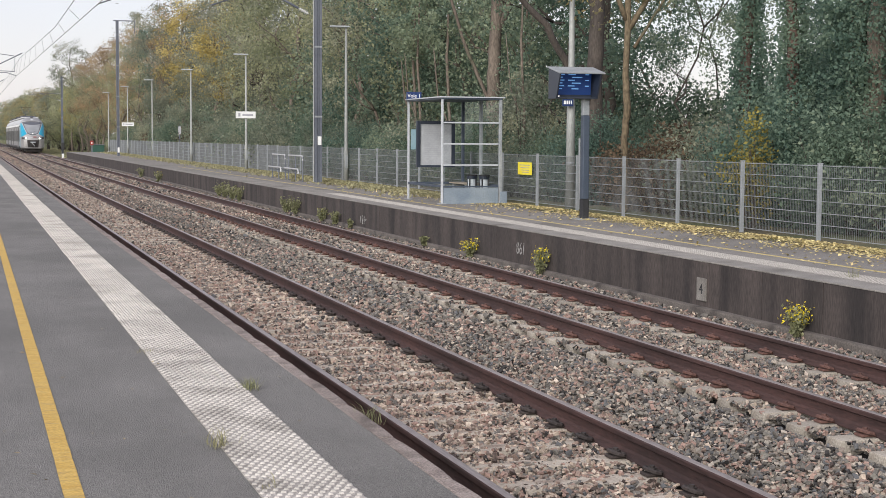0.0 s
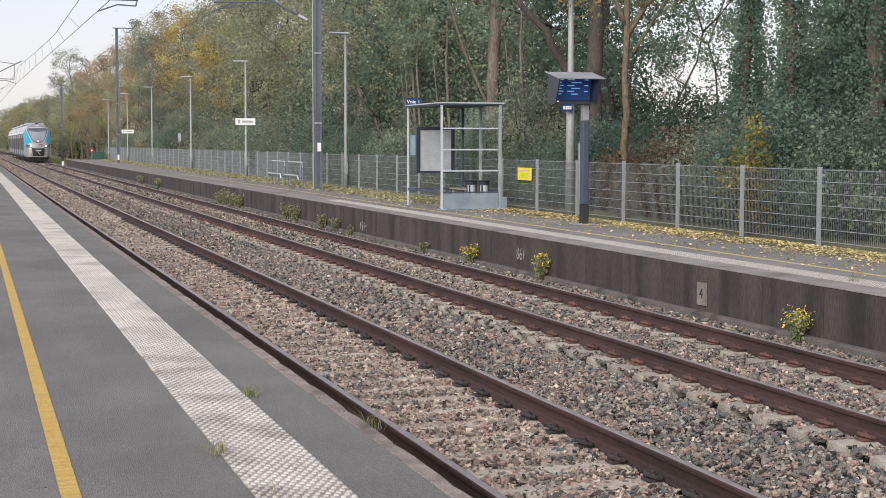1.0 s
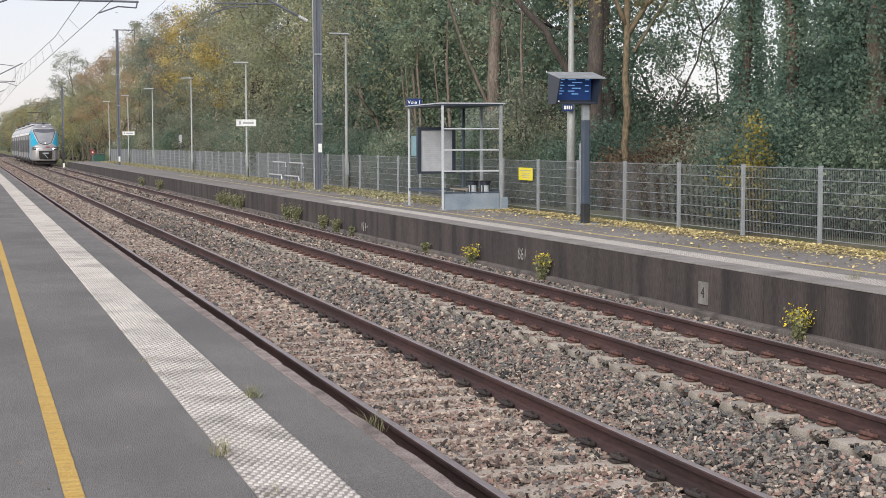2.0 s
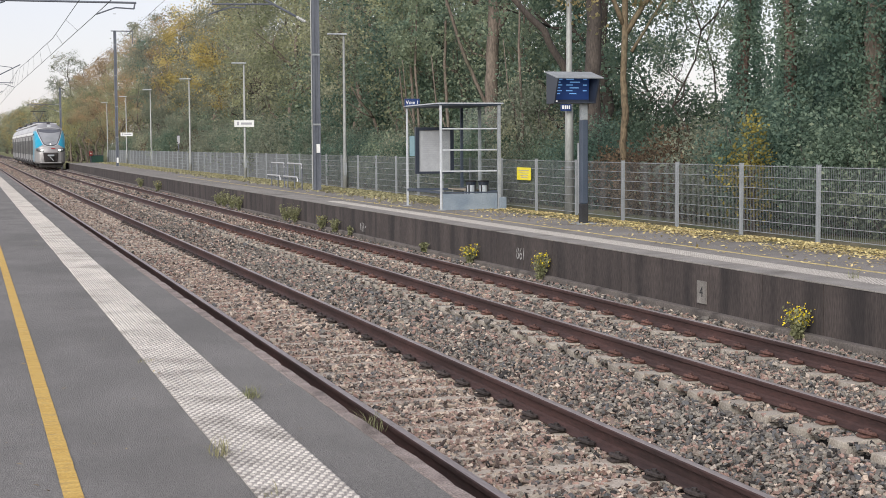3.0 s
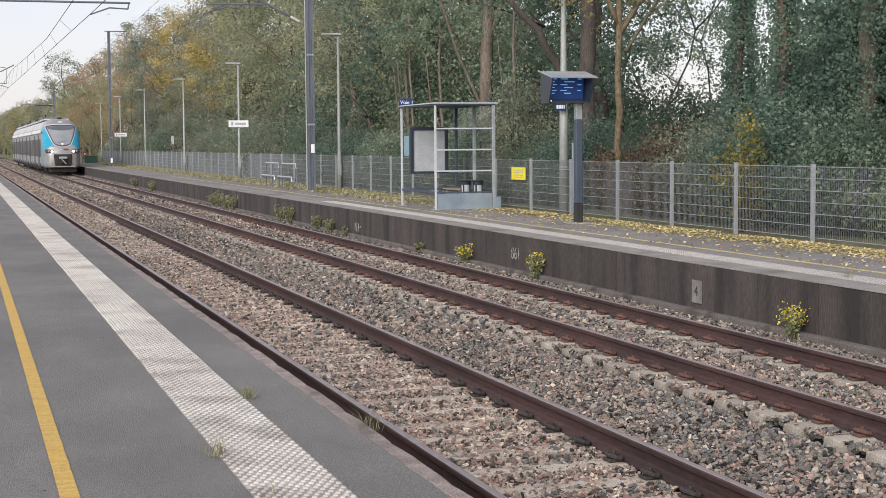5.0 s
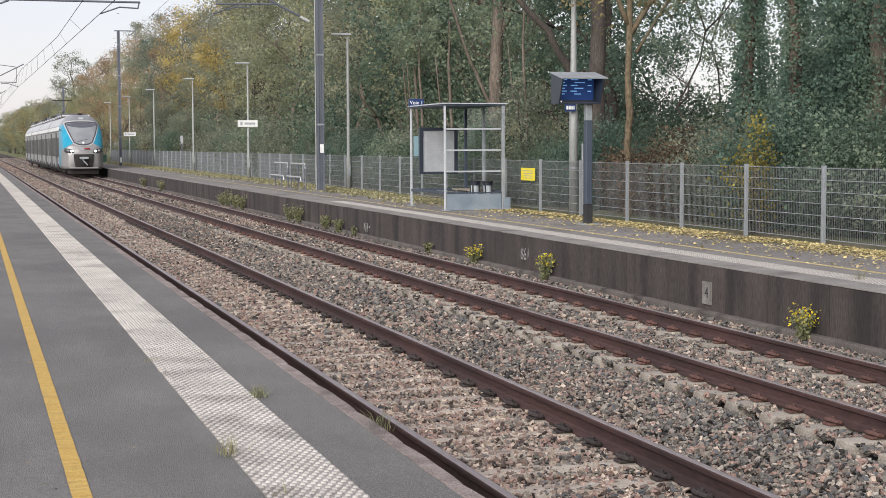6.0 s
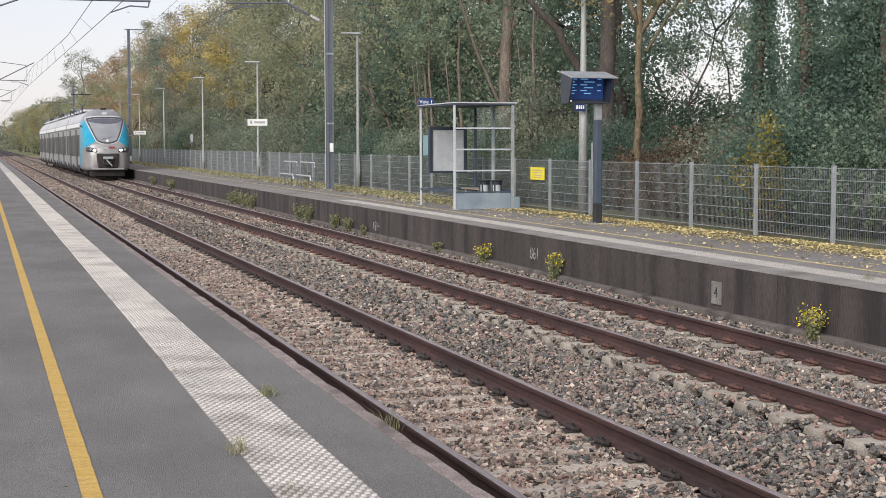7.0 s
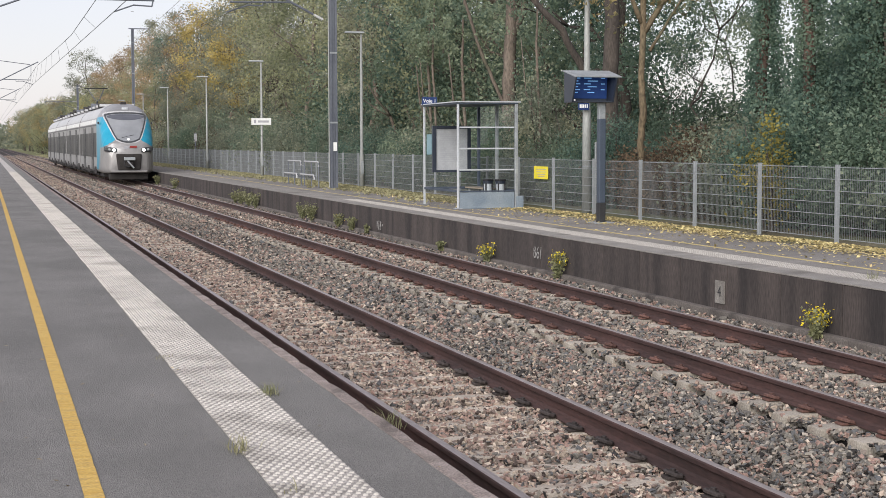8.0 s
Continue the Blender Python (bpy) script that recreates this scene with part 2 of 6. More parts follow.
LEAF_GREEN = leaf_mat("green_leaf", (0.100, 0.150, 0.105), (0.205, 0.275, 0.200), (0.360, 0.410, 0.275), speckle=0.24, patch=0.7)
# Tree leaf colours below carry extra blue as painted distance haze.
LEAF_OLIVE = leaf_mat("hazed_olive_leaf", (0.122, 0.150, 0.112), (0.270, 0.298, 0.222), (0.450, 0.445, 0.305), speckle=0.2, patch=0.5)
LEAF_GOLD = leaf_mat("hazed_autumn_leaf", (0.16, 0.15, 0.088), (0.34, 0.295, 0.16), (0.53, 0.425, 0.2))
LEAF_RUST = leaf_mat("russet_leaf", (0.170, 0.130, 0.090), (0.380, 0.280, 0.170), (0.540, 0.400, 0.235), speckle=0.18, patch=0.4)
LEAF_AMBER = leaf_mat("amber_leaf", (0.250, 0.210, 0.090), (0.520, 0.420, 0.160), (0.700, 0.570, 0.230), speckle=0.18, patch=0.4)
LEAF_LIME = leaf_mat("yellow_green_leaf", (0.145, 0.170, 0.105), (0.325, 0.345, 0.205), (0.505, 0.500, 0.300), speckle=0.2, patch=0.5)
LEAF_DULL = leaf_mat("dull_green_leaf", (0.130, 0.150, 0.112), (0.270, 0.285, 0.210), (0.440, 0.420, 0.290), speckle=0.18, patch=0.4)
LEAF_FALLEN = mat("fallen_leaf", (0.52, 0.44, 0.2), (0.42, 0.33, 0.16), 2, 30, 0.8, bump=0.0, island=0.45, grain=0.1)
WEED = mat("weed_leaf", (0.19, 0.2, 0.1), (0.29, 0.285, 0.155), 8, 30, 0.8, bump=0.0, island=0.35, leafy=0.35)
PETAL = mat("yellow_petal", (0.7, 0.55, 0.02), (0.8, 0.65, 0.04), 8, 30, 0.7, bump=0.0, island=0.2, leafy=0.2)
GLASS = glass_mat("clear_glass", (0.96, 0.98, 0.98))


# ---- mesh helpers ----
def part(name, bm, material, parent=None, label="", smooth=False):
    """Links a bmesh, or a mesh that is shared, as one object under a thing."""
    if isinstance(bm, bmesh.types.BMesh):
        me = bpy.data.meshes.new(name)
        bm.to_mesh(me)
        bm.free()
        for m in material if isinstance(material, (list, tuple)) else [material]:
            me.materials.append(m)
        if smooth:
            me.shade_smooth()
    else:
        me = bm
    ob = new(name, me)
    ob.parent = parent
    return tagged(ob, label)


def thing(name, m, label, category, group="", kind=""):
    ob = new(name)
    ob.matrix_world = m
    return tagged(ob, label, category, group, kind)


def box(x0, x1, y0, y1, z0, z1, bevel=0.0, bm=None, mi=0):
    bm = bm or bmesh.new()
    got = bmesh.ops.create_cube(bm, size=1.0, matrix=Matrix.Translation(((x0 + x1) / 2, (y0 + y1) / 2, (z0 + z1) / 2)) @ Matrix.Diagonal((abs(x1 - x0), abs(y1 - y0), abs(z1 - z0), 1)))
    for f in {f for v in got["verts"] for f in v.link_faces}:
        f.material_index = mi
    if bevel:
        bmesh.ops.bevel(bm, geom=list({e for v in got["verts"] for e in v.link_edges}), offset=bevel, segments=2, affect="EDGES", profile=0.6)
    return bm


def rod(p, q, r, r2=None, seg=8, bm=None, caps=True):
    """A round bar from p to q."""
    bm = bm or bmesh.new()
    p, q = Vector(p), Vector(q)
    turn = (q - p).to_track_quat("Z", "Y").to_matrix().to_4x4()
    bmesh.ops.create_cone(bm, cap_ends=caps, segments=seg, radius1=r, radius2=r if r2 is None else r2, depth=(q - p).length,
                          matrix=Matrix.Translation((p + q) / 2) @ turn)
    return bm


def pipe(points, radii, seg=8, bm=None):
    """A tube with a radius at every point; the rings are carried along without twist."""
    bm = bm or bmesh.new()
    rings = []
    pts = [Vector(p) for p in points]
    side = None
    for i, p in enumerate(pts):
        way = (pts[min(i + 1, len(pts) - 1)] - pts[max(i - 1, 0)]).normalized()
        if side is None:
            side = way.orthogonal().normalized()
        side = (side - way * side.dot(way)).normalized()
        up = way.cross(side)
        r = radii[i] if isinstance(radii, (list, tuple)) else radii
        rings.append([bm.verts.new(p + side * (r * math.cos(a)) + up * (r * math.sin(a))) for a in [2 * math.pi * k / seg for k in range(seg)]])
    for a, b in zip(rings, rings[1:]):
        for k in range(seg):
            bm.faces.new((a[k], a[(k + 1) % seg], b[(k + 1) % seg], b[k]))
    bm.faces.new(rings[0][::-1])
    bm.faces.new(rings[-1])
    return bm


def cloud_mesh(name, verts, size, material):
    """A mesh of equal pieces: verts has the shape pieces x corners x 3, size gives the corners of each face of a piece."""
    verts = np.asarray(verts, dtype=np.float32)
    n, k, _ = verts.shape
    loops = (np.arange(n, dtype=np.int32)[:, None] * k + np.array([i for f in size for i in f], dtype=np.int32)[None]).ravel()
    counts = np.tile(np.array([len(f) for f in size], dtype=np.int32), n)
    starts = np.concatenate(([0], np.cumsum(counts)[:-1])).astype(np.int32)
    me = bpy.data.meshes.new(name)
    me.vertices.add(n * k)
    me.vertices.foreach_set("co", verts.ravel())
    me.loops.add(len(loops))
    me.loops.foreach_set("vertex_index", loops)
    me.polygons.add(len(starts))
    me.polygons.foreach_set("loop_start", starts)
    me.update(calc_edges=True)
    me.materials.append(material)
    me.shade_flat()
    return me


def turns(rng, n, upright=0.0):
    """Random rotation matrices; upright near 1 keeps the pieces' z close to up."""
    q = rng.normal(size=(n, 4))
    q[:, 1:3] *= 1 - upright
    q /= np.linalg.norm(q, axis=1)[:, None]
    w, x, y, z = q.T
    return np.stack([1 - 2 * (y * y + z * z), 2 * (x * y - z * w), 2 * (x * z + y * w), 2 * (x * y + z * w), 1 - 2 * (x * x + z * z), 2 * (y * z - x * w),
                     2 * (x * z - y * w), 2 * (y * z + x * w), 1 - 2 * (x * x + y * y)], axis=1).reshape(n, 3, 3)


def leaves(rng, centres, size, material, name="leaves", flat=0.0, outward=None):
    """A folded leaf at every centre; with outward directions the leaves shade together as the mass that they form."""
    n = len(centres)
    base = np.array([(0, -0.5, 0), (0.32, 0.05, 0.1), (0, 0.55, 0), (-0.32, 0.05, 0.1)])
    s = size * rng.uniform(0.6, 1.35, (n, 1, 1))
    t = turns(rng, n, flat)
    v = np.einsum("nij,kj->nki", t, base) * s + centres[:, None, :]
    if outward is None:
        return cloud_mesh(name, v, [(0, 1, 2), (0, 2, 3)], material)
    up = t[:, :, 2]
    away = np.einsum("ni,ni->n", up, outward) < 0
    v[away] = v[away][:, [0, 3, 2, 1]]
    up = np.where(away[:, None], -up, up)
    soft = 0.5 * up + 0.5 * outward
    soft /= np.linalg.norm(soft, axis=1)[:, None]
    me = cloud_mesh(name, v, [(0, 1, 2), (0, 2, 3)], material)
    me.shade_smooth()
    me.normals_split_custom_set_from_vertices(np.repeat(soft, 4, axis=0).tolist())
    return me


# ---- large structure ----
RAILS = (0.0, 1.505, 3.692, 5.197)          # middle of each rail head
NEAR_EDGE, NEAR_TOP = -0.938, 0.5665        # near platform
FAR_EDGE, FAR_TOP = 6.147, 0.53             # far platform
END = 152.0                                 # the far platform's end


def fence_x(y):
    return 9.62 + 0.0075 * (y - 20)


def ground():
    bm = box(-900, 1500, -300, 3000, -1.2, -0.32)
    tagged(part("ground", bm, GRASS_GROUND), "flat grassy ground with dry patches reaching the horizon", "ground", kind="structure")
    # raised soil behind the fence, with an uneven top
    bm = bmesh.new()
    xs = [9.3, 10.2, 11, 12, 13.5, 15, 18, 22, 28, 40]
    ys = [-15 + 2.5 * i for i in range(72)]
    g = [[bm.verts.new((x + 0.0075 * (y - 20) * (x < 11), y, (-0.32 if j == len(xs) - 1 else 0.46 + (0.18 * noise.noise((x * 0.5, y * 0.4, 3)) if j > 1 else 0.02)))) for j, x in enumerate(xs)] for y in ys]
    for a, b in zip(g, g[1:]):
        for j in range(len(xs) - 1):
            bm.faces.new((a[j], a[j + 1], b[j + 1], b[j]))
    for row in (g[0], g[-1]):
        low = [bm.verts.new((v.co.x, v.co.y + (2 if row is g[-1] else -2), -0.33)) for v in row]
        for j in range(len(xs) - 1):
            bm.faces.new((row[j], row[j + 1], low[j + 1], low[j]))
    tagged(part("verge_east", bm, SOIL), "raised bank of dark soil and leaf litter behind the fence", "ground", kind="structure")


def bed_height(x):
    """The ballast's surface across the two tracks."""
    z = -0.195 + 0.055 * math.exp(-((x - 2.55) / 0.5) ** 2)
    if x > 3.0:
        z -= 0.035 * min(1, (x - 3.0) / 0.4)
    z -= 0.05 * math.exp(-((x - RAILS[2] + 0.42) / 0.17) ** 4)
    z += 0.02 * math.exp(-((x - 4.45) / 0.42) ** 4)
    if x > 5.3:
        z += 0.06 * min(1, (x - 5.3) / 0.6)
    return z


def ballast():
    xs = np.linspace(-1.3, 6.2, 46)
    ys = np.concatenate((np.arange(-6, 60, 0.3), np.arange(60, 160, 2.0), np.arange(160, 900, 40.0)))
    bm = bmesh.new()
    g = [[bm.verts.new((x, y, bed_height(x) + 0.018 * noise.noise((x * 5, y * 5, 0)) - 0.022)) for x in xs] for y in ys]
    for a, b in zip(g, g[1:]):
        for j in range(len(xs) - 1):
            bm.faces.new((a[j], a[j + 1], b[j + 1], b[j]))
    tagged(part("ballast_bed", bm, BALLAST_SHADE), "near-black ballast bed, coloured as the shade between the loose stones", "ballast", kind="structure")


def stone_mats():
    """Two mixes of crushed rock; each stone takes one of the mix's colours."""
    made = []
    mixes = (("brown_stone", ((0.0, (0.06, 0.042, 0.034)), (0.09, (0.265, 0.19, 0.152)), (0.3, (0.185, 0.14, 0.115)), (0.44, (0.32, 0.21, 0.168)), (0.56, (0.33, 0.265, 0.205)),
                              (0.7, (0.155, 0.14, 0.125)), (0.82, (0.44, 0.35, 0.275)), (0.93, (0.53, 0.44, 0.355)))),
             ("grey_stone", ((0.0, (0.03, 0.027, 0.025)), (0.12, (0.12, 0.108, 0.094)), (0.34, (0.17, 0.156, 0.132)), (0.5, (0.105, 0.105, 0.105)), (0.62, (0.225, 0.185, 0.15)),
                             (0.72, (0.27, 0.178, 0.145)), (0.84, (0.26, 0.232, 0.195)), (0.95, (0.37, 0.32, 0.265)))))
    for name, tones in mixes:
        m = bpy.data.materials.new(name)
        m.use_nodes = True
        n, l = m.node_tree.nodes, m.node_tree.links
        g, r, t, co = n.new("ShaderNodeNewGeometry"), n.new("ShaderNodeValToRGB"), n.new("ShaderNodeTexNoise"), n.new("ShaderNodeTexCoord")
        r.color_ramp.interpolation = "CONSTANT"
        e = r.color_ramp.elements
        e[0].color = (*tones[0][1], 1)
        e[1].position, e[1].color = tones[1][0], (*tones[1][1], 1)
        for at, c in tones[2:]:
            e.new(at).color = (*c, 1)
        l.new(g.outputs["Random Per Island"], r.inputs["Fac"])
        t.inputs["Scale"].default_value, t.inputs["Detail"].default_value = 55, 3
        l.new(co.outputs["Object"], t.inputs["Vector"])
        mr = n.new("ShaderNodeMapRange")
        mr.inputs[1].default_value, mr.inputs[2].default_value, mr.inputs[3].default_value, mr.inputs[4].default_value = 0.3, 0.7, 0.72, 1.28
        l.new(t.outputs["Fac"], mr.inputs[0])
        hs = n.new("ShaderNodeHueSaturation")
        l.new(mr.outputs[0], hs.inputs["Value"])
        l.new(r.outputs["Color"], hs.inputs["Color"])
        b = n["Principled BSDF"]
        b.inputs["Roughness"].default_value = 0.85
        l.new(hs.outputs[0], b.inputs["Base Color"])
        bp = n.new("ShaderNodeBump")
        bp.inputs["Strength"].default_value, bp.inputs["Distance"].default_value = 0.4, 0.006
        l.new(t.outputs["Fac"], bp.inputs["Height"])
        l.new(bp.outputs[0], b.inputs["Normal"])
        made.append(m)
    return made


def stones():
    """Crushed stone, piece by piece where it lies near."""
    rng = np.random.default_rng(5)
    octa = np.array([(1, 0, 0), (-1, 0, 0), (0, 1, 0), (0, -1, 0), (0, 0, 1), (0, 0, -1)], dtype=float)
    octf = [(0, 2, 4), (2, 1, 4), (1, 3, 4), (3, 0, 4), (2, 0, 5), (1, 2, 5), (3, 1, 5), (0, 3, 5)]
    cube = np.array([(a, b, c) for a in (-1, 1) for b in (-1, 1) for c in (-1, 1)], dtype=float) * 0.72
    cubf = [(0, 1, 3), (0, 3, 2), (4, 6, 7), (4, 7, 5), (0, 4, 5), (0, 5, 1), (2, 3, 7), (2, 7, 6), (0, 2, 6), (0, 6, 4), (1, 5, 7), (1, 7, 3)]
    brown, grey = stone_mats()
    for y0, y1, per, size, base, faces in ((7.2, 17, 1550, 0.0205, cube, cubf), (17, 32, 640, 0.028, cube, cubf), (32, 62, 280, 0.034, octa, octf), (62, 140, 70, 0.058, octa, octf), (140, 300, 20, 0.11, octa, octf), (-5.5, 7.2, 420, 0.034, octa, octf)):
        n = int((y1 - y0) * 6.9 * per)
        x, y = rng.uniform(-0.88, 6.12, n), rng.uniform(y0, y1, n)
        for r in RAILS:
            keep = np.abs(x - r) > 0.085
            x, y = x[keep], y[keep]
        # the sleepers stay mostly clear
        s = (y + 0.056) % 0.6
        on_near = (x < 2.0) & (np.abs(s - 0.3) < 0.05) & (rng.random(len(x)) < 0.9) & (np.array([noise.noise((a * 1.6, math.floor((b + 0.056) / 0.6) * 7.3, 2)) for a, b in zip(x, y)]) > -0.14)
        blocks = np.zeros(len(x), bool)
        for r in RAILS[2:]:
            blocks |= (x - r > -0.43) & (x - r < 0.32) & (np.abs(((y - 0.13) % 0.6) - 0.3) < 0.118) & (rng.random(len(x)) < np.where(y > 30, 0.5, 0.9))
        for r in RAILS[:2]:
            blocks |= (np.abs(x - r) < 0.2) & (np.abs(s - 0.3) < 0.1)
        keep = ~(on_near | blocks)
        x, y = x[keep], y[keep]
        n = len(x)
        z = np.array([bed_height(v) for v in x]) + rng.uniform(-0.034, 0.028, n)
        over_near = (x < 2.0) & (np.abs((y + 0.056) % 0.6 - 0.3) < 0.14)
        over_far = ((np.abs(x - RAILS[2]) < 0.36) | (np.abs(x - RAILS[3]) < 0.4)) & (y < 34)
        z = np.where(over_near, rng.uniform(-0.19, -0.165, n), np.where(over_far, rng.uniform(-0.222, -0.182, n), np.where((np.abs(x - RAILS[2]) < 0.4) | (np.abs(x - RAILS[3]) < 0.4), rng.uniform(-0.19, -0.16, n), z)))
        sc = size * rng.uniform(0.5, 1.5, (n, 1, 1)) * rng.uniform((0.8, 0.6, 0.28), (1.55, 1.05, 0.6), (n, 3))[:, None]
        v = base[None] * sc * rng.uniform(0.62, 1.22, (n, len(base), 3))
        v = np.einsum("nij,nkj->nki", turns(rng, n, 0.62), v) + np.stack((x, y, z), 1)[:, None]
        # rust and brake dust colour the stones inside the tracks, cleaner stone lies between them
        drift = np.array([noise.noise((a * 0.9, b * 0.35, 7)) for a, b in zip(x, y)])
        p = np.clip(np.where(x < 1.9, 0.85, np.where(x < 3.4, 0.25, np.where(x < 5.3, 0.4, 0.05))) + 0.5 * drift, 0.05, 0.95)
        is_brown = rng.random(n) < p
        for pick, m, tone in ((is_brown, brown, "rusty brown"), (~is_brown, grey, "grey")):
            tagged(new("ballast_stones", cloud_mesh("ballast_stones", v[pick], faces, m)), f"loose {tone} crushed ballast stones between the rails", "ballast", kind="stuff")


def rail_mesh(y0, y1):
    prof = [(-0.075, -0.172), (0.075, -0.172), (0.075, -0.162), (0.02, -0.142), (0.0095, -0.12), (0.0095, -0.055), (0.034, -0.042), (0.036, -0.014), (0.03, -0.004), (0.018, 0.0),
            (-0.018, 0.0), (-0.03, -0.004), (-0.036, -0.014), (-0.034, -0.042), (-0.0095, -0.055), (-0.0095, -0.12), (-0.02, -0.142), (-0.075, -0.162)]
    bm = bmesh.new()
    a = [bm.verts.new((x, y0, z)) for x, z in prof]
    b = [bm.verts.new((x, y1, z)) for x, z in prof]
    for i in range(len(prof)):
        f = bm.faces.new((a[i], a[(i + 1) % len(prof)], b[(i + 1) % len(prof)], b[i]))
        f.material_index = 1 if 8 <= i <= 10 else 0
    bm.faces.new(a[::-1])
    bm.faces.new(b)
    bmesh.ops.recalc_face_normals(bm, faces=bm.faces)
    me = bpy.data.meshes.new("rail")
    bm.to_mesh(me)
    bm.free()
    me.materials.append(RAIL_SIDE)
    me.materials.append(RAIL_TOP)
    return me


def clip_mesh(material):
    """An oval spring clip held by a shoulder and a bolt, on the side of the rail's foot at -x."""
    bm = box(-0.175, -0.06, -0.05, 0.05, -0.168, -0.15, 0.006)
    ring = [(-0.112 + 0.046 * math.cos(a), 0.075 * math.sin(a), -0.14 - 0.012 * math.cos(a)) for a in [2 * math.pi * k / 10 for k in range(11)]]
    pipe(ring, 0.0135, 6, bm)
    rod((-0.118, 0, -0.15), (-0.118, 0, -0.108), 0.018, seg=6, bm=bm)
    rod((-0.118, 0, -0.132), (-0.118, 0, -0.122), 0.032, seg=6, bm=bm)
    me = bpy.data.meshes.new("rail_clip")
    bm.to_mesh(me)
    bm.free()
    me.materials.append(material)
    return me


def sleeper_mesh(kind):
    bm = bmesh.new()
    spans = [(-1.15, 1.15)] if kind == "plain" else [(-1.1725, -0.4325), (0.4325, 1.1725)]
    for a, b in spans:
        box(a, b, -0.145 if kind == "plain" else -0.12, 0.145 if kind == "plain" else 0.12, -0.32, -0.168, 0.012, bm)
        for v in bm.verts:
            if v.co.z > -0.2 and a - 0.01 <= v.co.x <= b + 0.01:
                v.co.y *= 0.86
                v.co.x = (a + b) / 2 + (v.co.x - (a + b) / 2) * 0.965
    if len(spans) > 1:
        rod((-0.5, 0, -0.27), (0.5, 0, -0.27), 0.025, seg=6, bm=bm)
    me = bpy.data.meshes.new("sleeper")
    bm.to_mesh(me)
    bm.free()
    me.materials.append(SLEEPER_PALE if kind == "plain" else SLEEPER)
    return me


def track(x_left, x_right, kind, first, label, clip_mat):
    mid = (x_left + x_right) / 2
    top = thing("railway_track", pose(mid, 0, 0), label, "railway track", "tracks", "structure")
    for x in (x_left, x_right):
        part("rail", rail_mesh(-6, 900), None, top).location = (x - mid, 0, 0)
    sl, cl = sleeper_mesh(kind), clip_mesh(clip_mat)
    n0 = int((-5.0 - first) / 0.6)
    for i in range(n0, n0 + 177):
        y = first + 0.6 * i
        s = part("sleeper", sl, None, top)
        s.location, s.rotation_euler = (random.uniform(-0.015, 0.015), y, 0), (0, 0, random.uniform(-0.012, 0.012))
        if y < 46:
            for x in (x_left, x_right):
                for flip in (0, 1):
                    c = part("rail_clip", cl, None, s)
                    c.location, c.rotation_euler, c.scale = (x - mid - s.location.x, 0, 0.03), (0, 0, math.pi * flip), (1.12, 1.15, 1.15)
    bm = bmesh.new()
    for i in range(n0 + 177, n0 + 347):
        y = first + 0.6 * i
        for a, b in [(-1.15, 1.15)] if kind == "plain" else [(-1.17, -0.43), (0.43, 1.17)]:
            box(a, b, y - 0.13, y + 0.13, -0.3, -0.168, 0, bm)
    tagged(part("distant_sleepers", bm, SLEEPER, top), kind="stuff")
    return top


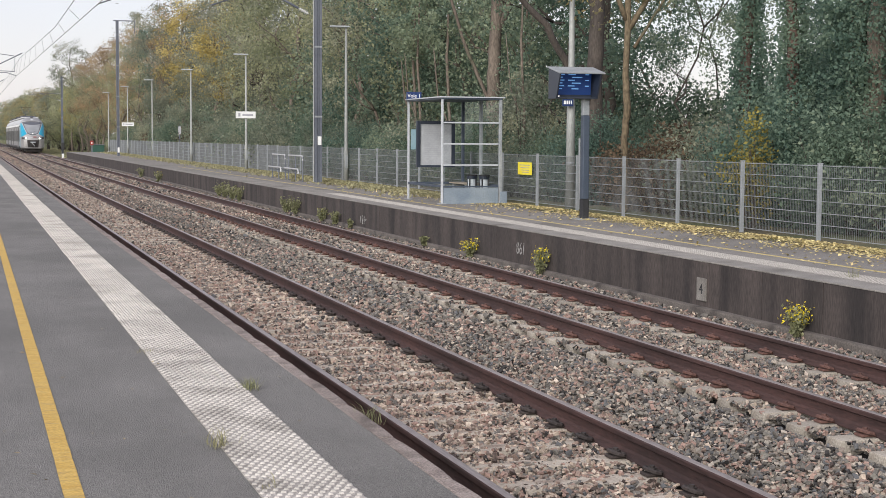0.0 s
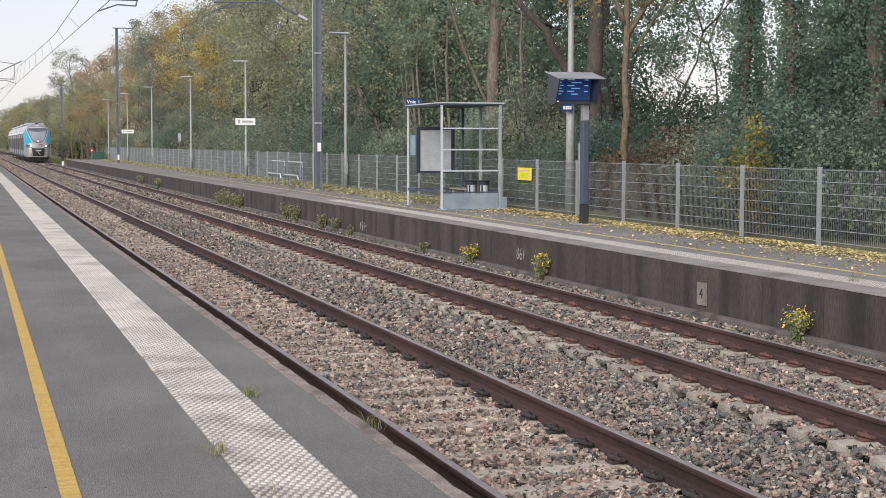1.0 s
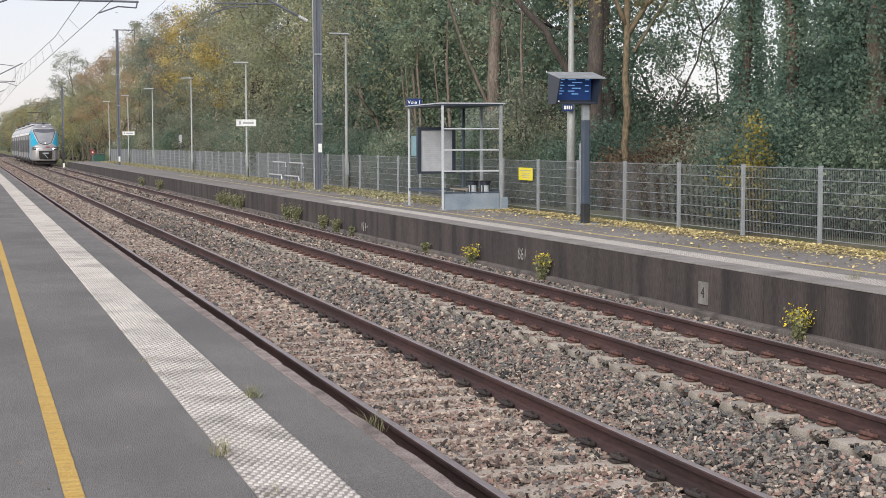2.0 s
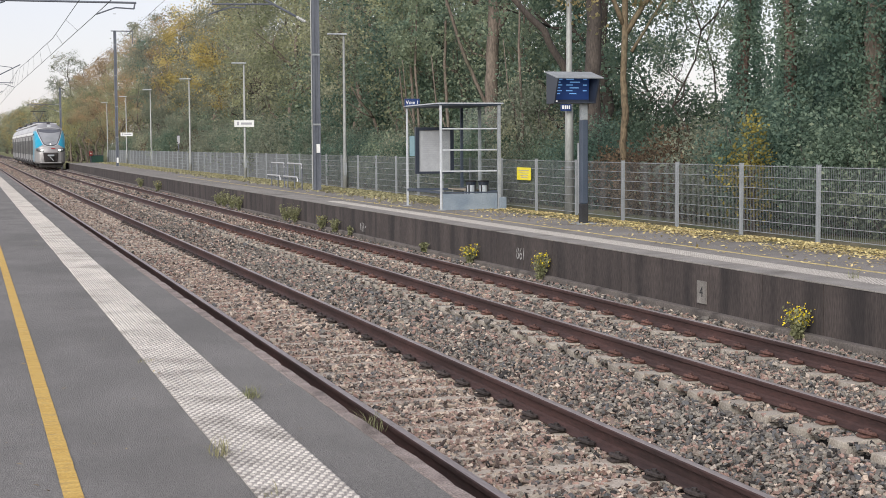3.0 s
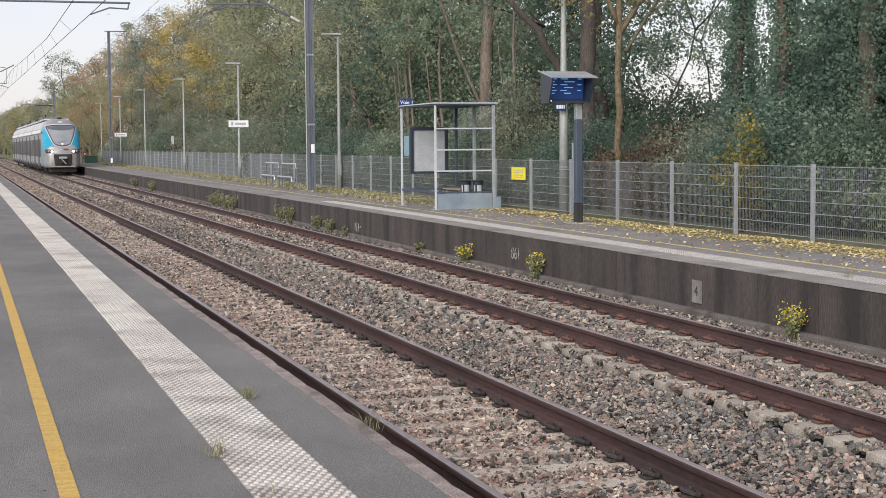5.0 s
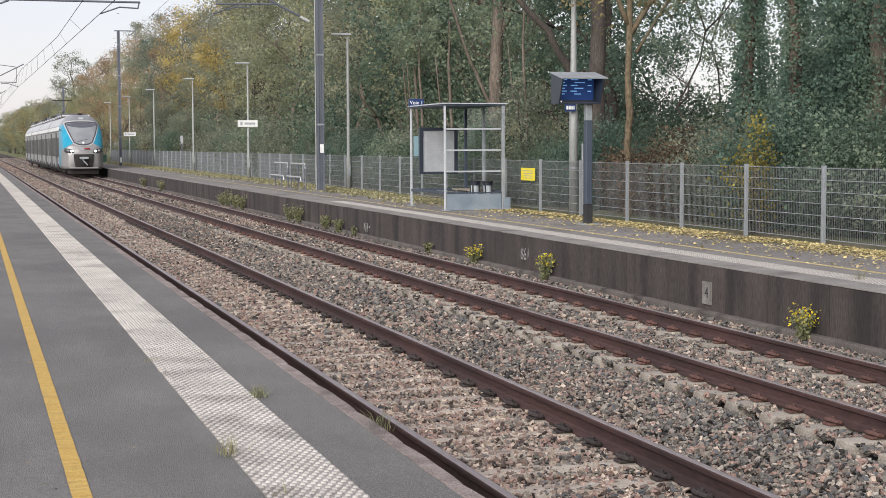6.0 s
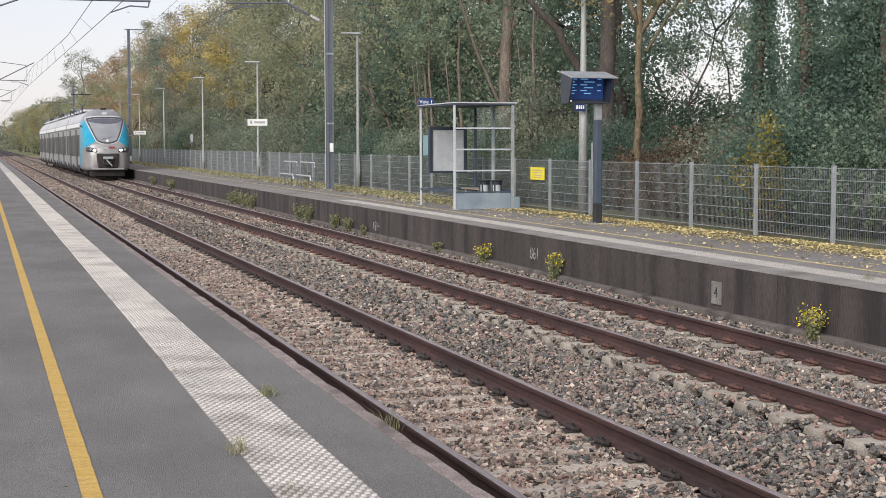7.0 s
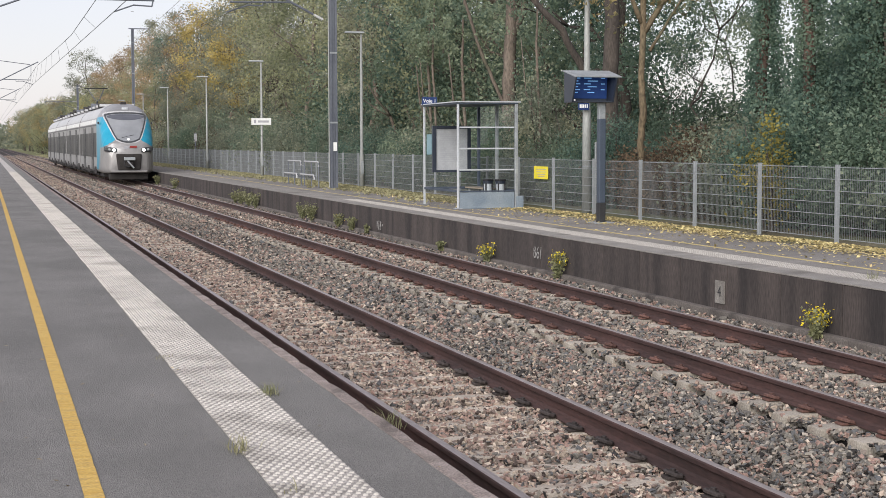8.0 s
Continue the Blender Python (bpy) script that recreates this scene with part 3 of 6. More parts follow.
def platform_near():
    top = thing("platform_near", pose(0, 0, 0), "grey asphalt station platform with a concrete edge", "platform", kind="structure")
    part("platform_surface", box(-9, NEAR_EDGE - 0.092, -12, 260, -0.32, NEAR_TOP), ASPHALT, top)
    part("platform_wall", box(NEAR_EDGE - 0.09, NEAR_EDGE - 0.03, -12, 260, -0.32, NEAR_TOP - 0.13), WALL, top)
    stone = box(NEAR_EDGE - 0.09, NEAR_EDGE, -0.497, 0.497, NEAR_TOP - 0.126, NEAR_TOP + 0.004, 0.012)
    bmesh.ops.subdivide_edges(stone, edges=[e for e in stone.edges if abs(e.verts[0].co.y - e.verts[1].co.y) > 0.8], cuts=5)
    for v in stone.verts:
        if v.co.z > NEAR_TOP - 0.03:
            v.co.x += 0.012 * noise.noise((v.co.x * 9, v.co.y * 9, 1))
    me = bpy.data.meshes.new("edge_stone")
    stone.to_mesh(me)
    me.materials.append(EDGE)
    for i in range(-13, 140):
        o = part("edge_stone", me, None, top)
        o.location = (random.uniform(-0.003, 0.002), 2 + i, random.uniform(-0.004, 0.002))
        o.rotation_euler = (0, 0, random.choice((0, 0.003, -0.003)))
    part("distant_edge", box(NEAR_EDGE - 0.09, NEAR_EDGE, 141.6, 260, NEAR_TOP - 0.12, NEAR_TOP + 0.004), EDGE, top)
    bm = bmesh.new()
    ys = np.arange(-11, 90, 0.1)
    row = [(bm.verts.new((-2.672 + 0.003 * noise.noise((1, y * 6, 0)), y, NEAR_TOP + 0.004)), bm.verts.new((-2.585 + 0.003 * noise.noise((4, y * 6, 0)), y, NEAR_TOP + 0.004))) for y in ys]
    for a, b in zip(row, row[1:]):
        bm.faces.new((a[0], a[1], b[1], b[0]))
    tagged(part("yellow_safety_line", bm, YELLOW, top), "worn yellow painted line on the asphalt")
    strip = thing("tactile_paving_strip", pose(0, 0, 0), "white studded warning strip set in grey asphalt", "tactile paving", kind="structure")
    x0, x1, length = -1.856, -1.426, 1.2
    bm = box(x0, x1, -length / 2 + 0.003, length / 2 - 0.003, NEAR_TOP - 0.01, NEAR_TOP + 0.006)
    pitch = (x1 - x0) / 9
    for i in range(9):
        for j in range(26):
            x, y = x0 + pitch * (i + (0.28 if j % 2 else 0.72)), -length / 2 + length / 26 * (j + 0.5)
            got = bmesh.ops.create_cone(bm, cap_ends=True, segments=7, radius1=0.016, radius2=0.011, depth=0.008, matrix=Matrix.Translation((x, y, NEAR_TOP + 0.0098)))
            for fc in {fc for v in got["verts"] for fc in v.link_faces}:
                fc.material_index = 1
    bmesh.ops.delete(bm, geom=[f for f in bm.faces if f.normal.z < -0.9], context="FACES_ONLY")
    me = bpy.data.meshes.new("tactile_panel")
    bm.to_mesh(me)
    bm.free()
    me.materials.append(TACTILE_BASE)
    me.materials.append(TACTILE)
    for i in range(-12, 70):
        o = part("tactile_panel", me, None, strip)
        o.location = (random.uniform(-0.004, 0.004), 4 + length * i, random.uniform(-0.001, 0.001))
    part("distant_tactile_band", box(x0, x1, 87.41, 260, NEAR_TOP - 0.01, NEAR_TOP + 0.008), TACTILE, strip)


def platform_far():
    top = thing("platform_far", pose(0, 0, 0), "raised platform with a stained concrete wall and worn asphalt", "platform", kind="structure")
    part("platform_surface", box(FAR_EDGE + 0.4, 9.4, -12, END, -0.32, FAR_TOP), ASPHALT_FAR, top)
    # a strip of trodden soil between the asphalt and the fence
    bm = bmesh.new()
    row = [(bm.verts.new((9.0 + 0.1 * noise.noise((0, y * 0.7, 0)), y, FAR_TOP + 0.005)), bm.verts.new((11.0, y, FAR_TOP + 0.006))) for y in np.arange(-12, END, 0.5)]
    for a, b in zip(row, row[1:]):
        bm.faces.new((a[0], a[1], b[1], b[0]))
    part("soil_margin", bm, SOIL, top)
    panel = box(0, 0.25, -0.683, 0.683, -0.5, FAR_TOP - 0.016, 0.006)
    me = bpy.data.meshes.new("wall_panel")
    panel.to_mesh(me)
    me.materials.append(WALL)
    cap = box(-0.004, 0.4, -0.688, 0.688, FAR_TOP - 0.014, FAR_TOP + 0.004, 0.005)
    mc = bpy.data.meshes.new("coping_stone")
    cap.to_mesh(mc)
    mc.materials.append(COPING)
    y = -5.833
    while y < END:
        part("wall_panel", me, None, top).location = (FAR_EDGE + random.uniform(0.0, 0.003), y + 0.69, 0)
        part("coping_stone", mc, None, top).location = (FAR_EDGE + random.uniform(-0.003, 0.003), y + 0.69, random.uniform(-0.002, 0.002))
        y += 1.38
    part("wall_core", box(FAR_EDGE + 0.03, FAR_EDGE + 0.2, -5, END, -0.5, FAR_TOP - 0.02), BLACK, top)
    part("wall_footing", box(FAR_EDGE - 0.1, FAR_EDGE + 0.1, -5, END, -0.5, -0.07, 0.02), FOOTING, top)
    tagged(part("yellow_safety_line", box(7.46, 7.535, -5, 80, FAR_TOP, FAR_TOP + 0.004), PALE_YELLOW, top), "faded yellow painted line")
    part("warning_band", box(6.56, 7.0, -5, 60, FAR_TOP, FAR_TOP + 0.005), COPING, top)
    stud = bmesh.new()
    for i in range(7):
        for j in range(20):
            bmesh.ops.create_cone(stud, cap_ends=True, segments=6, radius1=0.018, radius2=0.012, depth=0.008, matrix=Matrix.Translation((6.6 + 0.06 * i, 0.03 + 0.06 * j, FAR_TOP + 0.009)))
    ms = bpy.data.meshes.new("stud_panel")
    stud.to_mesh(ms)
    ms.materials.append(STUD)
    for k in range(28):
        part("stud_panel", ms, None, top).location = (0, 8 + 1.2 * k, 0)


ground()
ballast()
track(RAILS[0], RAILS[1], "plain", 0.244, "near track of rusty rails on buried concrete sleepers", CLIP_DARK)
track(RAILS[2], RAILS[3], "blocks", 0.430, "far track of rusty rails on paired concrete sleeper blocks", CLIP)
platform_near()
platform_far()
stones()
# ---- things on the far platform ----
def fence():
    top = thing("wire_mesh_fence", pose(0, 0, 0), "grey double-wire mesh fence behind the platform", "fence")
    span = 2.5
    bm = box(-0.03, 0.03, -0.03, 0.03, -0.25, 1.2, 0.005)
    box(-0.034, 0.034, -0.034, 0.034, 1.2, 1.215, 0, bm)
    post = bpy.data.meshes.new("fence_post")
    bm.to_mesh(post)
    post.materials.append(POST_GREY)

    def panel(step, w):
        bm = bmesh.new()
        for i in range(int(span / step) + 1):
            y = 0.03 + i * step
            if y < span - 0.03:
                box(0.033 - w, 0.033 + w, y - w, y + w, 0.04, 1.19, 0, bm)
        for k in range(7):
            z = 0.06 + 0.185 * k
            for x in (0.025, 0.041):
                box(x - 0.0045, x + 0.0045, 0.0, span, z - 0.0045, z + 0.0045, 0, bm, 1)
        me = bpy.data.meshes.new("mesh_panel")
        bm.to_mesh(me)
        bm.free()
        me.materials.append(FENCE)
        me.materials.append(GALV)
        return me

    fine, coarse = panel(0.05, 0.0023), panel(0.05, 0.0046)
    y = 10.67
    while y < 158:
        a = math.atan2(0.0075 * span, span)
        for me, name in ((post, "fence_post"), (fine if y < 62 else coarse, "mesh_panel")):
            o = part(name, me, None, top)
            o.location, o.rotation_euler = (fence_x(y), y, FAR_TOP + 0.02), (random.uniform(-0.008, 0.008) if me is post else 0, 0, -a)
        y += span


def text_mesh(words, size):
    c = bpy.data.curves.new("lettering", "FONT")
    c.body, c.size, c.align_x, c.align_y, c.extrude = words, size, "CENTER", "CENTER", 0.002
    o = bpy.data.objects.new("lettering", c)
    scene.collection.objects.link(o)
    me = bpy.data.meshes.new_from_object(o.evaluated_get(bpy.context.evaluated_depsgraph_get()))
    bpy.data.objects.remove(o)
    return me


def bars(top, material, x0, x1, z0, z1, rows, y, rng, parent_name="printed_line"):
    """Rows of plain bars for writing, on a face turned to -y."""
    h = (z1 - z0) / rows
    for i in range(rows):
        w = (x1 - x0) * rng.uniform(0.45, 1.0)
        part(parent_name, box(x0, x0 + w, y - 0.003, y, z1 - h * (i + 0.7), z1 - h * (i + 0.3)), material, top)


def pane(x0, x1, y0, y1, z0, z1):
    """A sheet of glass; its hidden rear face is left out."""
    bm = box(x0, x1, y0, y1, z0, z1)
    n = Vector((-1, 0, 0)) if x1 - x0 < y1 - y0 else Vector((0, -1, 0))
    bm.normal_update()
    bmesh.ops.delete(bm, geom=[f for f in bm.faces if f.normal.dot(n) < 0.5], context="FACES")
    return bm


def shelter():
    x0, x1, y0, y1, b = 7.8, 9.28, 34.55, 37.45, FAR_TOP
    top = thing("platform_shelter", pose(0, 0, 0), "glazed steel waiting shelter with a flat roof on the platform", "shelter")
    for x, y in ((x0, y0), (x0, y1), (x1, y0), (x1, y1), (x1, (y0 + y1) / 2)):
        r = 0.025 if x == x0 else 0.036
        part("post", box(x - r, x + r, y - r, y + r, b, 3.06, 0.006), BRIGHT if x == x0 else SLATE if y == y1 else GALV, top)
        foot = box(x - 0.09, x + 0.09, y - 0.09, y + 0.09, b, b + 0.02, 0.004)
        part("base_plate", foot, GALV, top)
    # roof: a thin tray with an upstand, dark below
    roof = box(x0 - 0.07, x1 + 0.1, y0 - 0.07, y1 + 0.07, 3.085, 3.115, 0.008)
    part("roof", roof, BRIGHT, top)
    part("roof_lining", box(x0 - 0.04, x1 + 0.04, y0 - 0.04, y1 + 0.04, 3.05, 3.083), SLATE, top)
    for z in (2.49, 1.98, 1.47, 0.95):
        part("rail", box(x0 + 0.032, x1 - 0.05, y0 - 0.022, y0 + 0.022, z - 0.018, z + 0.018, 0.005), BRIGHT if z > 1 else SLATE, top)
    part("lower_panel", box(x0 + 0.036, x1 - 0.052, y0 - 0.015, y0 + 0.015, b + 0.005, 0.925, 0.004), SHELTER_PANEL, top, "grey-blue metal kick panel")
    part("corner_bracket", box(x1 - 0.02, x1 + 0.16, y0 - 0.1, y0 - 0.055, b + 0.002, b + 0.3, 0.02), SHELTER_PANEL, top)
    part("side_pane", pane(x0 + 0.036, x1 - 0.054, y0 - 0.004, y0 + 0.004, 0.975, 3.04), GLASS, top).visible_shadow = False
    part("far_pane", pane(x0 + 0.036, x1 - 0.054, y1 - 0.004, y1 + 0.004, 0.98, 3.04), GLASS, top).visible_shadow = False
    mid = (y0 + y1) / 2
    for a, c in ((y0, mid), (mid, y1)):
        part("back_pane", pane(x1 - 0.004, x1 + 0.004, a + 0.055, c - 0.055, 1.0, 3.04), GLASS, top).visible_shadow = False
        part("back_rail", box(x1 - 0.02, x1 + 0.02, a + 0.052, c - 0.052, 0.95, 0.99), SLATE, top)
    part("front_rail", box(x0 - 0.02, x0 + 0.02, y0 + 0.034, y1 - 0.034, b + 0.4, b + 0.455, 0.006), SLATE, top)
    part("far_rail", box(x0 + 0.034, x1 - 0.052, y1 - 0.02, y1 + 0.02, b + 0.4, b + 0.455, 0.006), SLATE, top)
    part("blue_notice", box(x0 + 0.06, x0 + 0.3, y1 - 0.012, y1 - 0.006, 1.82, 2.34), mat("pale_blue_notice", (0.2, 0.32, 0.36), (0.25, 0.36, 0.4), 3, 20, 0.3, bump=0, grain=0.05), top)
    case = thing("timetable_case", pose(0, 0, 0), "dark framed notice case with a printed timetable, hung in the shelter", "notice case")
    cx0, cx1, z0, z1, y = 7.99, 9.02, 1.36, 2.56, y1 - 0.09
    for nm, bx in (("frame_stile", (cx0, cx0 + 0.09, z0, z1)), ("frame_stile", (cx1 - 0.09, cx1, z0, z1)), ("frame_rail", (cx0 + 0.09, cx1 - 0.09, z0, z0 + 0.06)), ("frame_rail", (cx0 + 0.09, cx1 - 0.09, z1 - 0.08, z1))):
        part(nm, box(bx[0], bx[1], y - 0.05, y + 0.07, bx[2], bx[3], 0.006), DARK_CASE, case)
    part("poster", box(cx0 + 0.085, cx1 - 0.085, y - 0.012, y - 0.004, z0 + 0.055, z1 - 0.075), PAPER, case, "white printed timetable")
    bars(case, INK, cx0 + 0.2, cx1 - 0.2, z0 + 0.25, z1 - 0.2, 14, y - 0.012, random.Random(3))
    part("case_glass", pane(cx0 + 0.09, cx1 - 0.09, y - 0.034, y - 0.03, z0 + 0.06, z1 - 0.08), GLASS, case).visible_shadow = False
    seat = thing("shelter_bench", pose(0, 0, 0), "weathered slatted bench on grey legs inside the shelter", "bench")
    for k in range(3):
        part("slat", box(8.82 + 0.13 * k, 8.93 + 0.13 * k, 35.75, 37.2, 0.955, 0.99, 0.008), SEAT_WOOD, seat)
    for yy in (35.95, 37.0):
        part("leg", box(8.86, 9.14, yy - 0.03, yy + 0.03, FAR_TOP, 0.953, 0.01), GALV, seat)
    bag = mat("pale_bin_liner", (0.42, 0.45, 0.47), (0.52, 0.55, 0.57), 6, 40, 0.45, bump=0.4, grain=0.15)
    for xb, yb in ((8.86, 35.45), (9.1, 35.2)):
        litter = thing("litter_bin", pose(xb, yb, FAR_TOP), "dark litter bin with a pale liner standing in the shelter", "litter bin", "litter bins")
        part("rim", pipe([(0.12 * math.cos(a), 0.12 * math.sin(a), 0.67) for a in [2 * math.pi * k / 16 for k in range(17)]], 0.022, 6), BLACK, litter)
        part("lid_band", rod((0, 0, 0.58), (0, 0, 0.65), 0.125, 0.13, 16), DARK_CASE, litter)
        part("liner", rod((0, 0, 0.1), (0, 0, 0.578), 0.085, 0.105, 14), bag, litter, "pale plastic bin liner")
        for k in range(4):
            a = math.pi * (0.25 + 0.5 * k)
            part("stave", rod((0.118 * math.cos(a), 0.118 * math.sin(a), 0.03), (0.118 * math.cos(a), 0.118 * math.sin(a), 0.6), 0.018, seg=6), BLACK, litter)
        part("foot", rod((0, 0, 0.0), (0, 0, 0.03), 0.13, seg=14), BLACK, litter)
    sign = thing("platform_number_sign", pose(7.91, 37.35, 3.195), "navy enamel sign with white lettering above the shelter", "sign")
    part("plate", box(-0.2, 0.2, -0.02, 0.02, -0.1, 0.1, 0.006), NAVY, sign)
    me = text_mesh("Voie 1", 0.135)
    me.materials.append(WHITE)
    part("lettering", me, None, sign).matrix_local = pose(0, -0.024, 0.0, 90)


def lamp_post(x, y, z_top):
    top = thing("platform_lamp", pose(x, y, FAR_TOP), "pale grey lamp post with a flat lamp head over the platform", "lamp post", "platform lamps")
    h = z_top - FAR_TOP
    part("column", pipe([(0, 0, 0), (0, 0, 1.15), (0, 0, 1.2), (0, 0, h - 0.05)], [0.085, 0.08, 0.062, 0.04], 12), PALE_POLE, top, smooth=True)
    part("base_flange", rod((0, 0, 0.0), (0, 0, 0.03), 0.16, seg=12), GALV, top)
    part("door_plate", box(-0.05, 0.05, -0.09, -0.076, 0.5, 0.95, 0.004), GALV, top)
    head = box(-0.58, 0.1, -0.11, 0.11, h - 0.035, h + 0.02, 0.015)
    for v in head.verts:
        if v.co.x < -0.3:
            v.co.y *= 0.8
    part("lamp_head", head, BRIGHT, top)
    part("lens", box(-0.54, -0.1, -0.08, 0.08, h - 0.042, h - 0.036), GALV, top)
    return top


def station_sign(x, y, w):
    top = thing("station_name_sign", pose(x, y, 3.16), "white station name board fixed to a lamp post", "sign", "name boards")
    part("board", box(-w / 2, w / 2, -0.11, -0.09, -0.16, 0.16, 0.004), WHITE, top)
    part("printed_line", box(-w / 2 + 0.12, -w / 2 + 0.22, -0.115, -0.11, -0.08, 0.08), INK, top)
    part("printed_line", box(-w / 2 + 0.32, w / 2 - 0.12, -0.115, -0.11, -0.05, 0.05), INK, top)
    for z in (-0.1, 0.1):
        part("bracket", box(-0.09, 0.09, -0.089, 0.06, z - 0.015, z + 0.015), GALV, top)


def steel_mast(x, y, base, height, depth):
    """A catenary mast of two channels tied with battens."""
    top = thing("catenary_mast", pose(x, y, base), "tall dark grey steel mast that carries the overhead line", "catenary mast", "overhead line masts")
    for sx in (-1, 1):
        bm = box(sx * depth / 2 - 0.008, sx * depth / 2 + 0.008, -0.1, 0.1, 0, height, 0)
        for sy in (-1, 1):
            box(sx * (depth / 2 - 0.068), sx * (depth / 2 - 0.009), sy * 0.092 - 0.008, sy * 0.092 + 0.008, 0, height, 0, bm)
        part("channel", bm, MAST, top)
    part("web_plate", box(-depth / 2 + 0.07, depth / 2 - 0.07, -0.06, -0.05, 0.0, height - 0.02), MAST, top)
    for i in range(int(height / 2.4) + 1):
        part("batten", box(-depth / 2 - 0.012, depth / 2 + 0.012, -0.11, -0.101, 2.3 + 2.4 * i - 0.03, 2.3 + 2.4 * i + 0.03), GALV, top)
    part("foundation", box(-0.35, 0.35, -0.35, 0.35, -0.3, 0.03, 0.02), COPING, top)
    return top


def insulator(a, b, top):
    bm = rod(a, b, 0.02, seg=8)
    for k in range(5):
        p = Vector(a).lerp(Vector(b), (k + 1) / 6)
        d = (Vector(b) - Vector(a)).normalized() * 0.02
        rod(p - d, p + d, 0.065, 0.04, 10, bm)
    part("insulator", bm, PORCELAIN, top)


def cantilever(x_mast, y, z, x_tip, x_stay, drop):
    """A level top tube with a stay below, insulators and the arm that steadies the contact wire."""
    s = 1 if x_tip > x_mast else -1
    top = thing("overhead_line_bracket", pose(0, y, 0), "grey tubular bracket with insulators holding the overhead wires", "bracket", "overhead line brackets")
    part("top_tube", rod((x_mast + s * 0.7, 0, z), (x_tip, 0, z), 0.035, seg=8), MAST, top)
    z_stay = z - abs(x_stay - x_mast) * 0.38
    a = Vector((x_mast + s * 0.1, 0, z_stay + 0.04))
    b = Vector((x_stay, 0, z - 0.03))
    part("stay_tube", rod(a.lerp(b, 0.15), b, 0.03, seg=8), MAST, top)
    insulator(a, a.lerp(b, 0.15), top)
    insulator((x_mast + s * 0.1, 0, z), (x_mast + s * 0.7, 0, z), top)
    part("drop_bracket", rod((x_tip - s * 0.04, 0, z), (x_tip - s * 0.08, 0, z - 0.2), 0.025, seg=6), MAST, top)
    part("steady_arm", pipe([(x_tip - s * 0.08, 0, z - 0.2), (x_tip - s * 0.68, 0, z - 0.17), (x_tip - s * 1.31, 0, z - drop)], 0.024, 6), MAST, top)


def apex_bracket(x_mast, y, apex_x, apex_z):
    """A rising stay and a tie that meet over the wires, with a level tube and a steady arm below."""
    s = 1 if apex_x > x_mast else -1
    top = thing("overhead_line_bracket", pose(0, y, 0), "grey tubular bracket with a rising stay holding the overhead wires", "bracket", "overhead line brackets")
    low = Vector((x_mast + s * 0.2, 0, apex_z - 0.513 * (abs(apex_x - x_mast) - 0.2)))
    apex = Vector((apex_x, 0, apex_z))
    part("stay_tube", rod(low.lerp(apex, 0.1), apex + Vector((s * 0.2, 0, 0.1)), 0.04, seg=8), MAST, top)
    insulator(low, low.lerp(apex, 0.1), top)
    tie = Vector((x_mast + s * 0.2, 0, apex_z + 0.55))
    part("top_tie", rod(tie.lerp(apex, 0.12), apex - Vector((s * 0.4, 0, 0.13)), 0.025, seg=6), MAST, top)
    insulator(tie, tie.lerp(apex, 0.12), top)
    part("registration_tube", rod((apex_x - s * 2.5, 0, apex_z - 1.27), (apex_x - s * 0.37, 0, apex_z - 1.31), 0.03, seg=8), MAST, top)
    part("steady_arm", pipe([(apex_x - s * 1.5, 0, apex_z - 1.41), (apex_x - s, 0, apex_z - 1.4), (apex_x - s * 0.25, 0, apex_z - 1.65)], 0.024, 6), MAST, top)
    part("arm_link", rod((apex_x - s * 1.5, 0, apex_z - 1.41), (apex_x - s * 1.5, 0, apex_z - 1.29), 0.02, seg=6), MAST, top)
    part("hanger", rod((apex_x - s * 0.35, 0, apex_z - 0.2), (apex_x - s * 0.38, 0, apex_z - 1.29), 0.018, seg=6), MAST, top)


def wire(name, pts, r, label):
    bm = pipe(pts, r, 5)
    tagged(part(name, bm, BLACK), label, "cable", "overhead wires")


# wires of the near track: places along each
NEAR_CONTACT = [(1.5, -10, 6.3), (1.13, 51.25, 6.48), (0.57, 121, 6.7), (0.75, 190, 7.1), (0.75, 420, 7.4)]
NEAR_CARRIER = [(0.3, -10, 6.9), (0.56, 51.25, 6.87), (0.75, 70, 6.98), (0.82, 95, 7.5), (0.86, 121, 8.1), (0.85, 155, 8.0), (0.9, 190, 8.4), (0.85, 420, 8.5)]


